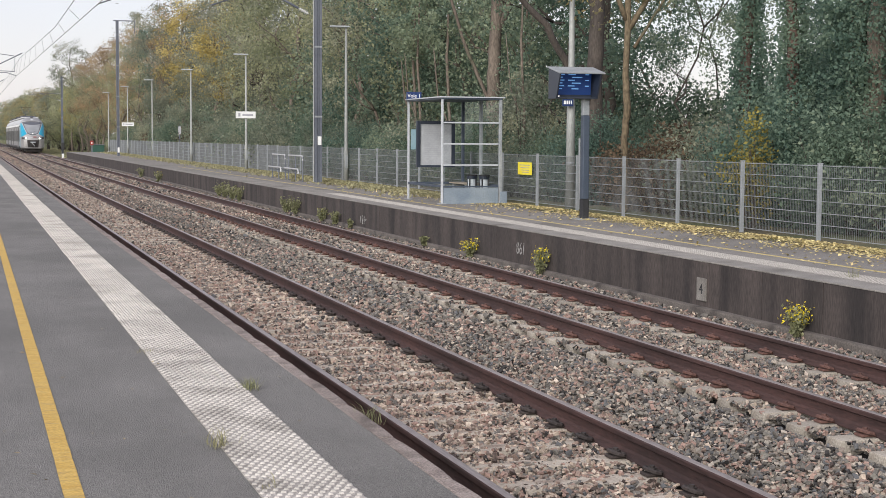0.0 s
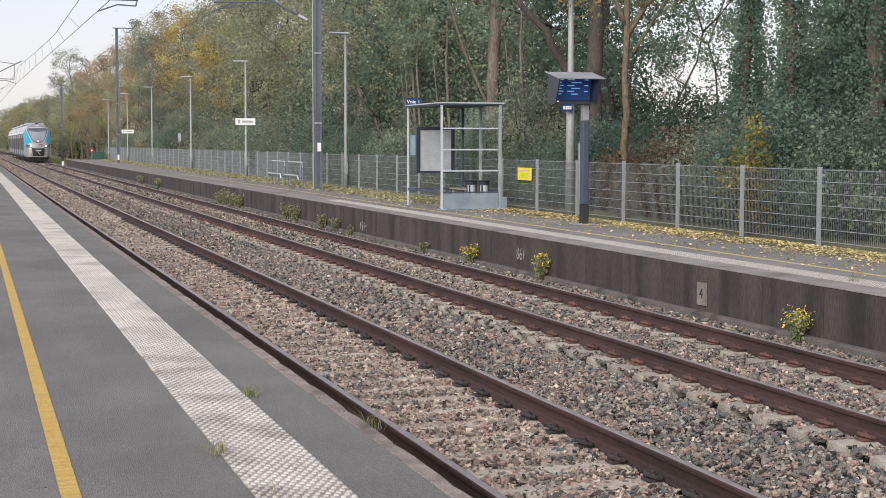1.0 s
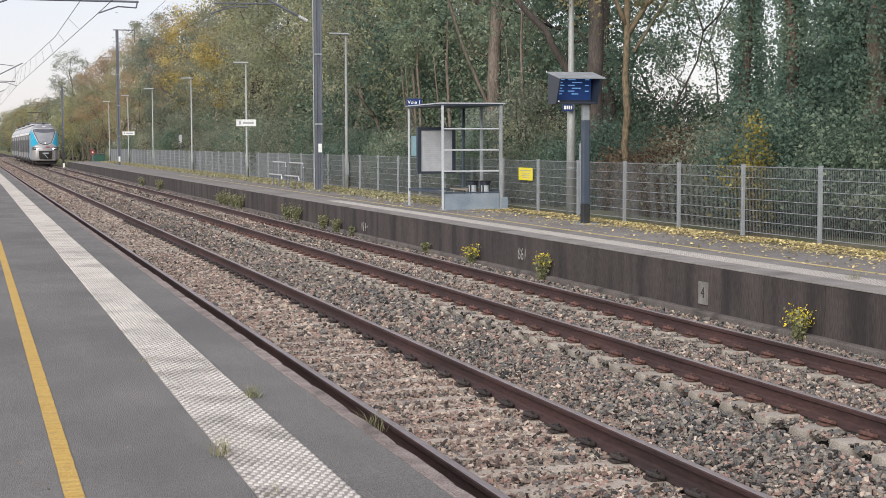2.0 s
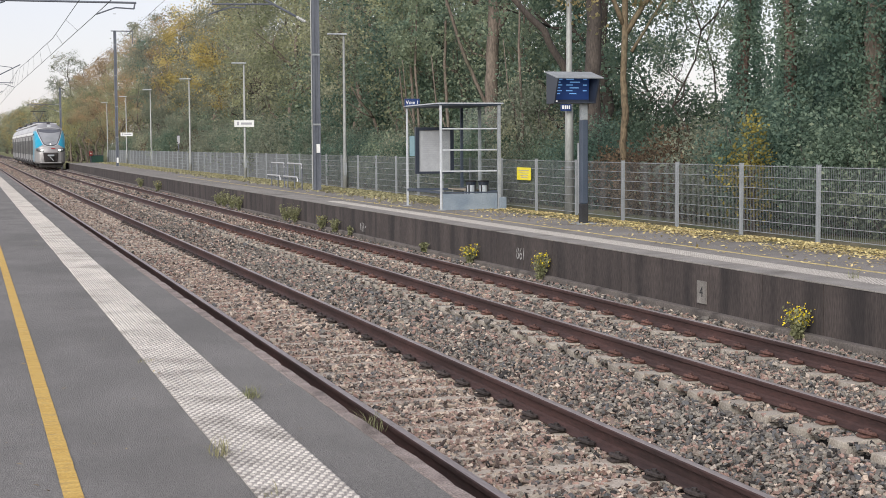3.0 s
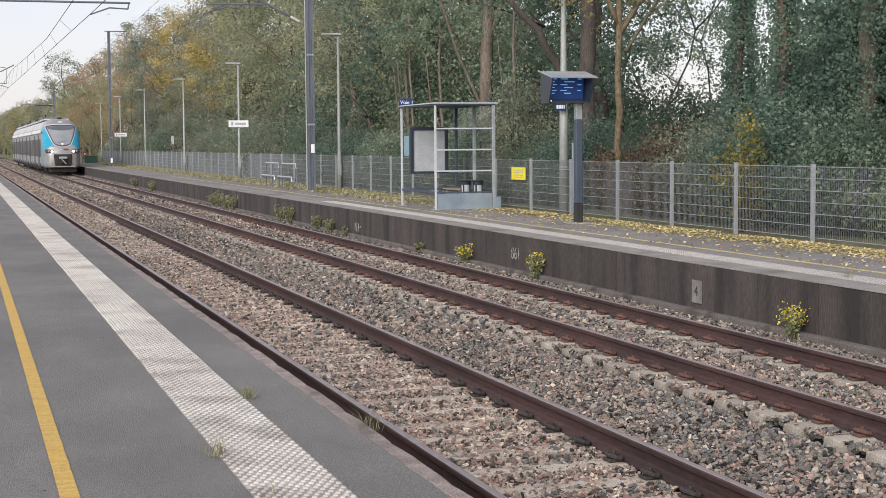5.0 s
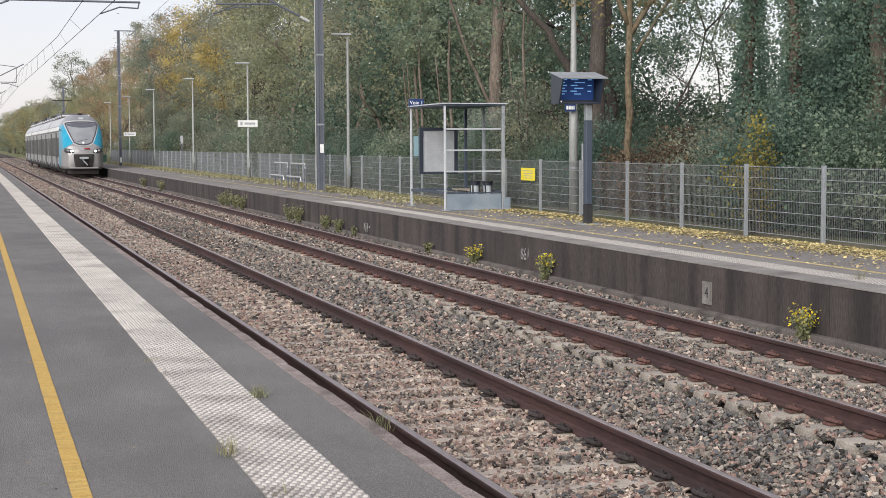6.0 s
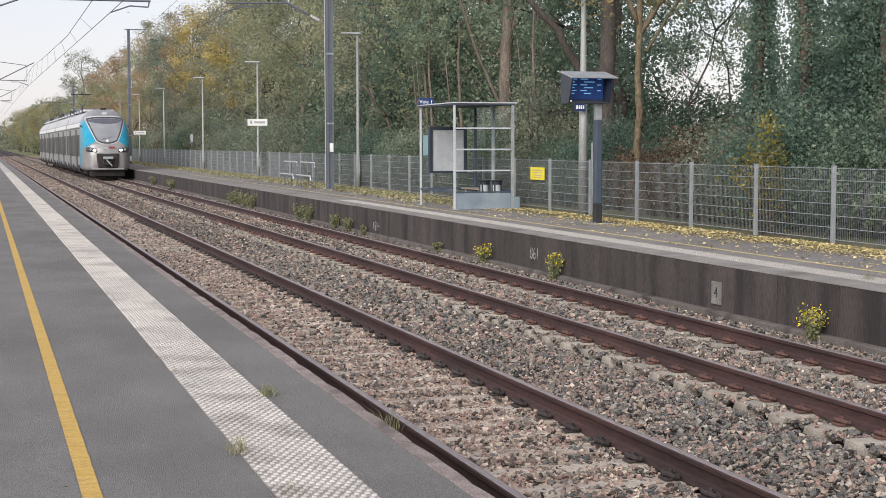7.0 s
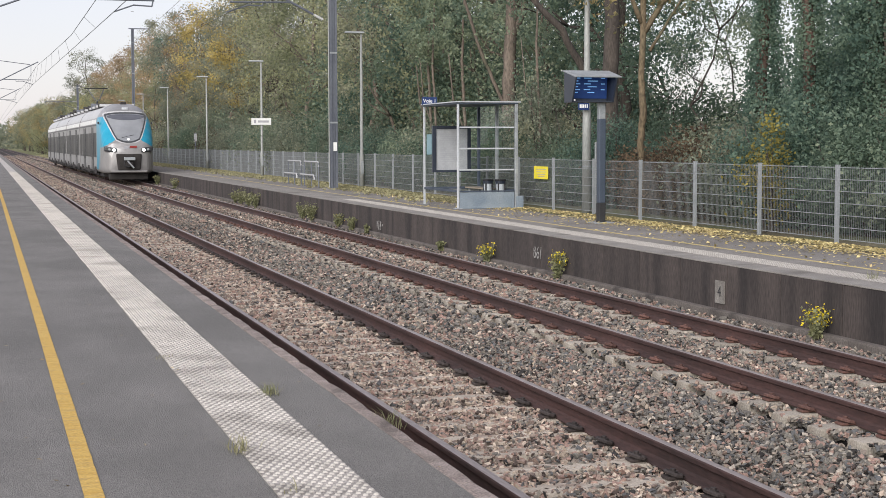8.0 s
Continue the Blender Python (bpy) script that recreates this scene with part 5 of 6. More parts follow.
    bare_trunk("leaning_limb_tree", pose(12.1, 35.4, 0.4), "dark tree with a heavy leaning limb", rng, BARK_DARK,
               [[((0, 0, -0.3), 0.28), ((0.05, 0, 2.0), 0.22), ((0.0, 0, 3.4), 0.2), ((0.12, 0.1, 5.2), 0.19), ((0.1, 0.1, 9), 0.1)],
                [((-0.1, 0, 2.6), 0.11), ((-0.75, -0.1, 3.5), 0.1), ((-1.4, -0.2, 4.5), 0.09), ((-2.4, -0.2, 5.5), 0.07), ((-3.6, -0.2, 6.2), 0.05)]], LEAF_OLIVE, 7.4, 2.6)
    bare_trunk("slender_mossy_tree", pose(10.6, 30.2, 0.4), "slender tree with a yellow-green mossy trunk", rng, BARK_PALE,
               [[((0, 0, -0.3), 0.11), ((0.04, 0, 0.9), 0.085), ((0.0, 0, 1.7), 0.075), ((0.05, 0, 2.4), 0.08), ((0.0, 0, 3.1), 0.07), ((0.05, 0, 4.4), 0.07), ((0.02, 0.1, 7.5), 0.05)],
                [((0.05, 0, 4.1), 0.07), ((0.5, 0, 4.75), 0.055), ((1.2, 0.1, 5.2), 0.045), ((2.2, 0.2, 5.5), 0.02)],
                [((0.2, 0, 3.7), 0.04), ((0.7, 0.1, 4.4), 0.03), ((1.3, 0.1, 5.3), 0.015)],
                [((0.0, 0, 4.3), 0.06), ((-0.4, 0, 5.2), 0.04), ((-0.9, 0, 6.4), 0.02)]], LEAF_GOLD, 6.6, 2.2)
    for px, py, r in ((11.9, 50.9, 0.06), (11.7, 49.7, 0.05), (11.9, 47.0, 0.06), (11.5, 39.0, 0.04)):
        bare_trunk("slim_sapling", pose(px, py, 0.4), "slim brown sapling among the shrubs", rng, BARK,
                   [[((0, 0, -0.2), r), ((0.06, 0, 2.4), r * 0.9), ((-0.05, 0, 4.4), r * 0.8), ((0.05, 0, 7.0), r * 0.4)],
                    [((0, 0, 2.2), r * 0.6), ((-0.35, 0, 3.1), r * 0.5), ((-0.5, 0, 4.6), r * 0.25)]], LEAF_GREEN, 6.2, 1.2)
    # trees with crowns
    green = tree("green_tree", pose(14.6, 46.8, 0.4), "tall tree with a reddish brown trunk and green leaves", rng, BARK, LEAF_GREEN, 13, 2.4, 2.9, 0.115, 80, 170, 0.2, 0.3)
    olive = tree("olive_tree", pose(14.4, 62.0, 0.4), "slender tree with a brown trunk and yellow-green leaves", rng, BARK, LEAF_OLIVE, 11, 2.4, 2.6, 0.115, 62, 150, 0.15, -0.2)
    rust = tree("russet_tree", pose(14.4, 130, 0.4), "tall tree with russet autumn leaves", rng, BARK, LEAF_RUST, 13.5, 2.4, 3.1, 0.15, 56, 170, 0.2, 0.2, clump=1.05)
    dark = tree("dark_green_tree", pose(14.6, 56, 0.4), "tall dark green tree with a dark trunk", rng, BARK_DARK, LEAF_IVY, 13, 1.8, 2.8, 0.13, 80, 140, 0.2, -0.3)
    amber = tree("amber_tree", pose(12.9, 116, 0.4), "tall tree with bright yellow autumn leaves", rng, BARK, LEAF_AMBER, 12.3, 3.5, 2.4, 0.15, 50, 150, 0.2, 0.2, clump=0.95)
    lime = tree("yellow_green_tree", pose(13.6, 53.5, 0.4), "tree with yellow-green autumn leaves", rng, BARK, LEAF_LIME, 12, 2.2, 2.7, 0.125, 60, 160, 0.17, -0.2, clump=0.9)
    dull = tree("dull_green_tree", pose(14.4, 98, 0.4), "tall tree with dull grey-green leaves and bare twigs", rng, BARK_DARK, LEAF_DULL, 13.6, 2.4, 3.0, 0.14, 60, 170, 0.2, 0.1, clump=1.0)
    stock = (green, olive, rust, dark, amber, lime, dull)
    for k, x, y, s in ((3, 14.6, 39.8, 1.0), (0, 14.5, 43.0, 0.9), (0, 14.0, 51.0, 0.95), (0, 14.2, 60, 1.05), (1, 13.2, 64, 1.0), (5, 13.8, 68, 1.1), (0, 14.5, 73, 1.0), (5, 13, 77, 1.0),
                       (1, 14, 82, 1.15), (5, 13.4, 88, 1.05), (6, 14.4, 93, 1.0), (1, 13.2, 103, 1.05), (6, 15.2, 106, 0.95), (1, 12.3, 112.5, 0.6), (4, 13.9, 101, 0.95), (6, 14.6, 114, 0.98),
                       (6, 14.0, 124, 0.98), (6, 13.8, 137, 1.0), (1, 12.6, 127, 0.8), (3, 14.8, 143, 1.03), (6, 14, 150, 1.03), (5, 12.6, 144, 0.7), (2, 14.5, 158, 1.02), (5, 13.0, 164, 0.95),
                       (2, 14.2, 172, 1.05), (2, 14.5, 181, 1.06), (5, 12.8, 188, 0.92), (2, 14.3, 197, 1.06), (2, 13.8, 208, 1.04), (5, 12.6, 215, 0.95), (2, 14, 223, 1.0), (5, 13, 232, 1.0), (4, 12.3, 240, 0.8)):
        copy_thing(stock[k], pose(x, y, 0.35 if y < 175 else -0.32, 0, 0, R.uniform(0, 360)) @ Matrix.Scale(s * R.uniform(0.96, 1.04), 4))
    # light, small-leaved trees with sky between their twigs
    airy = tree("small_leaved_tree", pose(15.0, 36.4, 0.3), "small-leaved tree with sky showing between its twigs", rng, BARK_DARK, LEAF_GREEN, 9, 3.0, 2.7, 0.085, 88, 58, 0.035, 0.2, 2, 0.5)
    for x, y, a in ((16.4, 34.0, 150), (18.5, 41.0, 250)):
        copy_thing(airy, pose(x, y, 0.3, 0, 0, a))
    # thickets below the open sky
    for k, x, y, a, f in ((0, 16.2, 40.5, 30, 1.55), (2, 17.6, 40.0, 110, 1.15), (2, 15.6, 42.5, 200, 1.5), (1, 18.6, 38.4, 70, 1.3), (0, 18.3, 39.2, 10, 1.5)):
        copy_thing(kinds[k], pose(x, y, 0.35, 0, 0, a) @ Matrix.Scale(f, 4))
    copy_thing(green, pose(16.9, 42.6, 0.3, 0, 0, 75) @ Matrix.Scale(0.45, 4))
    # rear rows
    for y in range(46, 180, 9):
        for x in (18.5, 23):
            yy = y + R.uniform(-3, 3)
            a = math.degrees(math.atan2(x + 3.04, yy))
            if a < 22.0:
                copy_thing(stock[R.choice((0, 0, 3, 1, 6))], pose(x + R.uniform(-1.5, 1.5), yy, 0, 0, 0, R.uniform(0, 360)) @ Matrix.Scale(R.uniform(0.95, 1.2) * (1 if yy < 95 else 0.85), 4))
    # far trees along the line
    far = [tree("distant_tree", pose(13, 252, -0.32), "distant tree in autumn green along the railway", rng, BARK_DARK, LEAF_OLIVE, 11.8, 1.2, 3.9, 0.27, 60, 90, 0.25, clump=1.4),
           tree("distant_tree", pose(14, 262, -0.32), "distant yellow-green tree along the railway", rng, BARK_DARK, LEAF_LIME, 11.6, 1.0, 3.8, 0.27, 60, 90, 0.25, clump=1.4),
           tree("distant_tree", pose(13, 274, -0.32), "distant golden tree along the railway", rng, BARK_DARK, LEAF_GOLD, 11.8, 1.2, 3.8, 0.27, 55, 90, 0.25, clump=1.4)]
    y = 244.0
    while y < 620:
        for x in (11.5, 17):
            copy_thing(R.choice(far), pose(x + R.uniform(-1.5, 2), y + R.uniform(-3, 3), -0.32, 0, 0, R.uniform(0, 360)) @ Matrix.Scale(R.uniform(0.92, 1.08) * (0.82 + 0.0011 * (y - 180)), 4))
        y += 8 + (y - 180) * 0.03
    # the thin, half-bare tree that stands above the others
    tree("tall_sparse_tree", pose(13.6, 262, -0.32), "tall sparse tree standing above the others", rng, BARK_DARK, LEAF_DULL, 18.6, 7.5, 3.5, 0.2, 125, 45, 0.3, limbs=22, clump=0.75)
    p, _ = clumps(rng, 900, 30, (6, 900, 4), (28, 160, 10), 1.4, 0.0)
    tagged(new("far_woods", leaves(rng, p[p[:, 2] > -0.3], 1.1, LEAF_OLIVE)), "far wood closing the line on the horizon", "woods", kind="stuff")


def weed(name, m, label, rng, height, stalks, flowers, leaf=0.05):
    top = thing(name, m, label, "weed", "weeds")
    bm = bmesh.new()
    tips, pts = [], []
    for _ in range(stalks):
        a, r = rng.uniform(0, 2 * math.pi), height * rng.uniform(0.1, 0.5)
        e = Vector((math.cos(a) * r, math.sin(a) * r, height * rng.uniform(0.6, 1.0)))
        path = limb_path(rng, (rng.uniform(-0.03, 0.03), rng.uniform(-0.03, 0.03), 0), e, 0.2, 4)
        pipe(path, [0.005, 0.0045, 0.004, 0.003, 0.002], 4, bm)
        tips.append(e)
        pts += [p + Vector(rng.normal(size=3)) * height * 0.07 for p in path[1:] for _ in range(4)]
    tagged(part("stalk", bm, WEED, top), kind="stuff")
    tagged(part("leafage", leaves(rng, np.array([tuple(p) for p in pts]), leaf, WEED), None, top), kind="stuff")
    if flowers:
        f = np.array([tuple(t + Vector(rng.normal(size=3)) * 0.045) for t in tips for _ in range(flowers)])
        tagged(part("blossom", leaves(rng, f, 0.036, PETAL), None, top, "yellow flower heads"), kind="stuff")
    return top


def grass_tuft(m, rng, height, blades, label, dry=False):
    top = thing("grass_tuft", m, label, "grass", "grass tufts")
    bm = bmesh.new()
    for _ in range(blades):
        a, r = rng.uniform(0, 2 * math.pi), height * rng.uniform(0.2, 1.3)
        e = Vector((math.cos(a) * r, math.sin(a) * r, height * rng.uniform(0.25, 1.0)))
        side = Vector((-math.sin(a), math.cos(a), 0)) * 0.0024
        b = Vector((rng.normal() * 0.03, rng.normal() * 0.05, 0))
        mid = b + Vector((e.x * 0.35, e.y * 0.35, e.z * 0.7))
        v = [bm.verts.new(q) for q in (b - side, b + side, mid + side * 0.8, mid - side * 0.8, b + e)]
        bm.faces.new(v[:4])
        bm.faces.new((v[3], v[2], v[4]))
    tagged(part("grass", bm, mat("dry_grass", (0.2, 0.19, 0.1), (0.28, 0.26, 0.15), 8, 30, 0.9, bump=0, island=0.3) if dry else WEED, top), kind="stuff")


def small_plants():
    rng = np.random.default_rng(9)
    x = FAR_EDGE - 0.16
    for y, h, n, f in ((15.16, 0.32, 26, 6), (23.3, 0.4, 26, 4), (26.96, 0.33, 20, 7)):
        weed("yellow_ragwort", pose(x, y, -0.13), "flowering yellow ragwort growing at the foot of the platform wall", rng, h, n, f)
    for y, h in ((38.0, 0.3), (39.6, 0.32), (43.0, 0.5), (44.3, 0.45), (52.5, 0.45), (54.0, 0.5), (55.6, 0.55), (57, 0.4), (76, 0.5), (84, 0.5), (36.4, 0.2), (30, 0.18)):
        weed("green_weed", pose(x, y, -0.12), "green weeds growing at the foot of the platform wall", rng, h, 20, 1 if y in (39.6, 76) else 0, 0.06)
    z = NEAR_TOP + 0.004
    grass_tuft(pose(-1.86, 7.48, z), rng, 0.1, 46, "half-dry grass tuft at the edge of the tactile strip", True)
    grass_tuft(pose(-1.4, 9.17, z), rng, 0.08, 60, "green grass tuft beside the tactile strip")
    grass_tuft(pose(-0.9, 8.17, z - 0.06), rng, 0.13, 40, "green grass tuft at the platform's edge")
    grass_tuft(pose(-1.78, 6.52, z), rng, 0.08, 6, "few dry blades in the tactile strip", True)
    grass_tuft(pose(-1.84, 10.92, z), rng, 0.04, 22, "small dry tuft at the edge of the strip", True)
    grass_tuft(pose(6.75, 15.19, FAR_TOP + 0.006), rng, 0.13, 30, "green tuft on the far platform")
    # fallen leaves along the fence, and a few blown over the platform
    n = 30000
    y = 12 + 50 * rng.random(n) ** 1.5
    px = np.array([fence_x(v) for v in y]) - 0.05 - np.abs(rng.normal(size=n)) * 0.55
    patch = np.array([noise.noise((a * 1.3, b * 0.8, 5)) for a, b in zip(px, y)])
    keep = (patch + rng.normal(size=n) * 0.25 > -0.12) & (px > 6.4)
    p = np.stack((px, y, np.full(n, FAR_TOP + 0.018)), 1)[keep]
    p = np.concatenate((p, np.stack((rng.uniform(7.2, 9.3, 900) ** 1.0, 13 + 30 * rng.random(900) ** 1.3, np.full(900, FAR_TOP + 0.016)), 1)))
    tagged(new("fallen_leaves", leaves(rng, p, 0.058, LEAF_FALLEN, flat=0.9)), "yellow fallen leaves strewn along the fence", "fallen leaves", kind="stuff")
    n = 70
    sc = np.stack((rng.uniform(-3.6, -1.0, n), 5.5 + 22 * rng.random(n) ** 1.3, np.full(n, NEAR_TOP + 0.012)), 1)
    tagged(new("dry_leaf_scraps", leaves(rng, sc, 0.03, mat("dry_scrap", (0.3, 0.25, 0.16), (0.22, 0.17, 0.1), 3, 30, 0.9, bump=0.0, island=0.5), flat=0.9)), "scattered dry leaf scraps on the asphalt", "fallen leaves", kind="stuff")
    # rough grass past the platform's end and along its far margin
    n = 22000
    gy = rng.uniform(38, 150, n)
    g1 = np.stack((np.array([fence_x(v) for v in gy]) - np.abs(rng.normal(size=n)) * 0.62, gy, np.full(n, FAR_TOP + 0.028)), 1)
    g2 = np.stack((rng.uniform(6.4, 12, 5000), rng.uniform(152, 330, 5000), np.full(5000, -0.2)), 1)
    tagged(new("rough_grass", leaves(rng, np.concatenate((g1, g2)), 0.12, DRY_GRASS, flat=0.7)), "rough yellowing grass on the verge", "grass", kind="stuff")


plants()
small_plants()


# ---- the train ----
SILVER = mat("silver_grey_paint", (0.26, 0.25, 0.245), (0.31, 0.3, 0.295), 1.2, 20, 0.35, 0.25, bump=0.0, grain=0.06)
PALE_ROOF = mat("pale_grey_roof_paint", (0.43, 0.43, 0.43), (0.5, 0.5, 0.5), 1.2, 20, 0.5, 0.0, bump=0.0, grain=0.1)
CAR_GREY = mat("grey_car_side_paint", (0.25, 0.245, 0.24), (0.31, 0.305, 0.3), 1.2, 20, 0.4, 0.1, bump=0.0, grain=0.1, c3=(0.2, 0.19, 0.18), c3_scale=0.8)
DOOR_GREY = mat("dark_grey_door_paint", (0.1, 0.098, 0.095), (0.13, 0.127, 0.123), 1.2, 20, 0.45, bump=0.0, grain=0.1, spec=0.25)
CYAN = mat("turquoise_paint", (0.008, 0.25, 0.38), (0.012, 0.29, 0.43), 1.5, 20, 0.3, bump=0.0, grain=0.04)
# The pale grey base colour stands in for sky mirrored in the glass.
SCREEN = mat("sky_sheen_windscreen", (0.19, 0.2, 0.21), (0.26, 0.27, 0.28), 1.0, 20, 0.08, bump=0.0, grain=0.0, spec=0.9)
DARK_TRIM = mat("dark_grey_trim", (0.03, 0.032, 0.036), (0.045, 0.047, 0.05), 2, 20, 0.4, bump=0.0, grain=0.08)
SIDE_GLASS = mat("dark_side_window", (0.028, 0.028, 0.026), (0.05, 0.049, 0.046), 0.8, 20, 0.4, bump=0.0, grain=0.0, spec=0.12)
UNDER = mat("sooty_shaded_underframe", (0.02, 0.018, 0.017), (0.035, 0.03, 0.028), 3, 30, 0.9, bump=0.2)
BAND = mat("dim_interior_band", (0.06, 0.065, 0.08), (0.085, 0.09, 0.105), 1.0, 20, 0.1, bump=0.0, grain=0.0, spec=0.8)
BROW = mat("mid_grey_brow", (0.2, 0.2, 0.205), (0.25, 0.25, 0.255), 1.2, 20, 0.45, bump=0.0, grain=0.08)
LIGHT_ON = glow_mat("headlight_glow", (1.0, 0.97, 0.92), 6.0)


def lerp_rows(rows, y):
    for a, b in zip(rows, rows[1:]):
        if y <= b[0]:
            t = (y - a[0]) / (b[0] - a[0])
            t = t * t * (3 - 2 * t) * 0.35 + t * 0.65
            return [p + (q - p) * t for p, q in zip(a[1:], b[1:])]
    return list(rows[-1][1:])


# the nose: at each distance from its tip the bottom, the top, half the width and the top's rounding
NOSE = [(0.0, 0.62, 1.62, 0.95, 0.35), (0.06, 0.56, 1.9, 1.1, 0.4), (0.2, 0.52, 2.18, 1.24, 0.5), (0.5, 0.5, 2.55, 1.34, 0.62), (1.0, 0.5, 3.08, 1.395, 0.75),
        (1.6, 0.5, 3.6, 1.42, 0.85), (2.2, 0.5, 4.06, 1.425, 1.08), (2.9, 0.5, 4.32, 1.425, 1.18), (4.2, 0.5, 4.38, 1.425, 1.15)]


def section(y, n=72):
    """The outline of the train at a distance from the nose's tip, from the bottom middle round."""
    z0, z1, w, rt = lerp_rows(NOSE, y)
    rt, rb = min(rt, w * 0.9), 0.22
    pts = []
    corners = [((w - rb), z0 + rb, rb, -90, 0), (w - rt, z1 - rt, rt, 0, 90), (-(w - rt), z1 - rt, rt, 90, 180), (-(w - rb), z0 + rb, rb, 180, 270)]
    q = n // 4
    for cx, cz, r, a0, a1 in corners:
        for i in range(q):
            a = radians(a0 + (a1 - a0) * i / (q - 1))
            pts.append((cx + r * math.cos(a), cz + r * math.sin(a)))
    # even steps round the outline
    p = np.array(pts + pts[:1])
    d = np.concatenate(([0], np.cumsum(np.linalg.norm(np.diff(p, axis=0), axis=1))))
    t = np.linspace(0, d[-1], n + 1)[:-1]
    return np.stack((np.interp(t, d, p[:, 0]), np.interp(t, d, p[:, 1])), 1)


def screen_half(z):
    """Half the windscreen's width at a height."""
    t = min(1.0, max(0.0, (z - 2.3) / 1.5))
    return 0.5 + 0.62 * t ** 0.8 - 0.07 * max(0.0, t - 0.85) / 0.15


def zone(x, y, z):
    """Which paint a place on the nose has."""
    ax = abs(x)
    if y < 4.3 and 1.92 + 0.6 * max(0.0, 1.36 - ax) < z < 3.62 and ax > screen_half(z) + 0.1:
        return "cyan"
    if 1.2 < y < 4.3 and ax > 1.3 and 0.7 < z <= 2.1 and y > 2.5 - (z - 0.7) * 0.9:
        return "cyan"
    if z > 3.86 and ax < 1.0:
        return "roof"
    return "shell"


def nose_y(x, z):
    """How far behind the tip the nose's skin lies at a place of its front."""
    lo, hi = 0.0, 4.2
    for _ in range(26):
        y = (lo + hi) / 2
        z0, z1, w, rt = lerp_rows(NOSE, y)
        rt = min(rt, w * 0.9)
        dx, dz = max(0.0, abs(x) - (w - rt)), max(0.0, z - (z1 - rt))
        inside = abs(x) < w and z < z1 and (dx * dx + dz * dz < rt * rt)
        lo, hi = (lo, y) if inside else (y, hi)
    return hi + 0.5 * (1 - math.cos(min(1.0, abs(x) / 1.425) * 1.2)) * max(0, 1 - hi / 4.2)


def nose_patch(flip, grow, lift, bottom, top, n=26):
    """A smooth-edged pane laid on the nose round the windscreen's outline."""
    bm = bmesh.new()
    rows = []
    for j in range(n + 1):
        v = j / n
        row = []
        for i in range(n + 1):
            u = 2 * i / n - 1
            zz = bottom + v * (top - bottom)
            # the lower edge is a shallow bow, the upper one an arch
            z = zz + (1 - v) * 0.16 * abs(u) ** 2.5 - v * 0.1 * abs(u) ** 3
            x = u * (screen_half(z) + grow)
            row.append(bm.verts.new((x * flip, (nose_y(x, z) - lift) * flip, z)))
        rows.append(row)
    for a, b in zip(rows, rows[1:]):
        for i in range(n):
            bm.faces.new((a[i], a[i + 1], b[i + 1], b[i]))
    bmesh.ops.recalc_face_normals(bm, faces=bm.faces)
    return bm


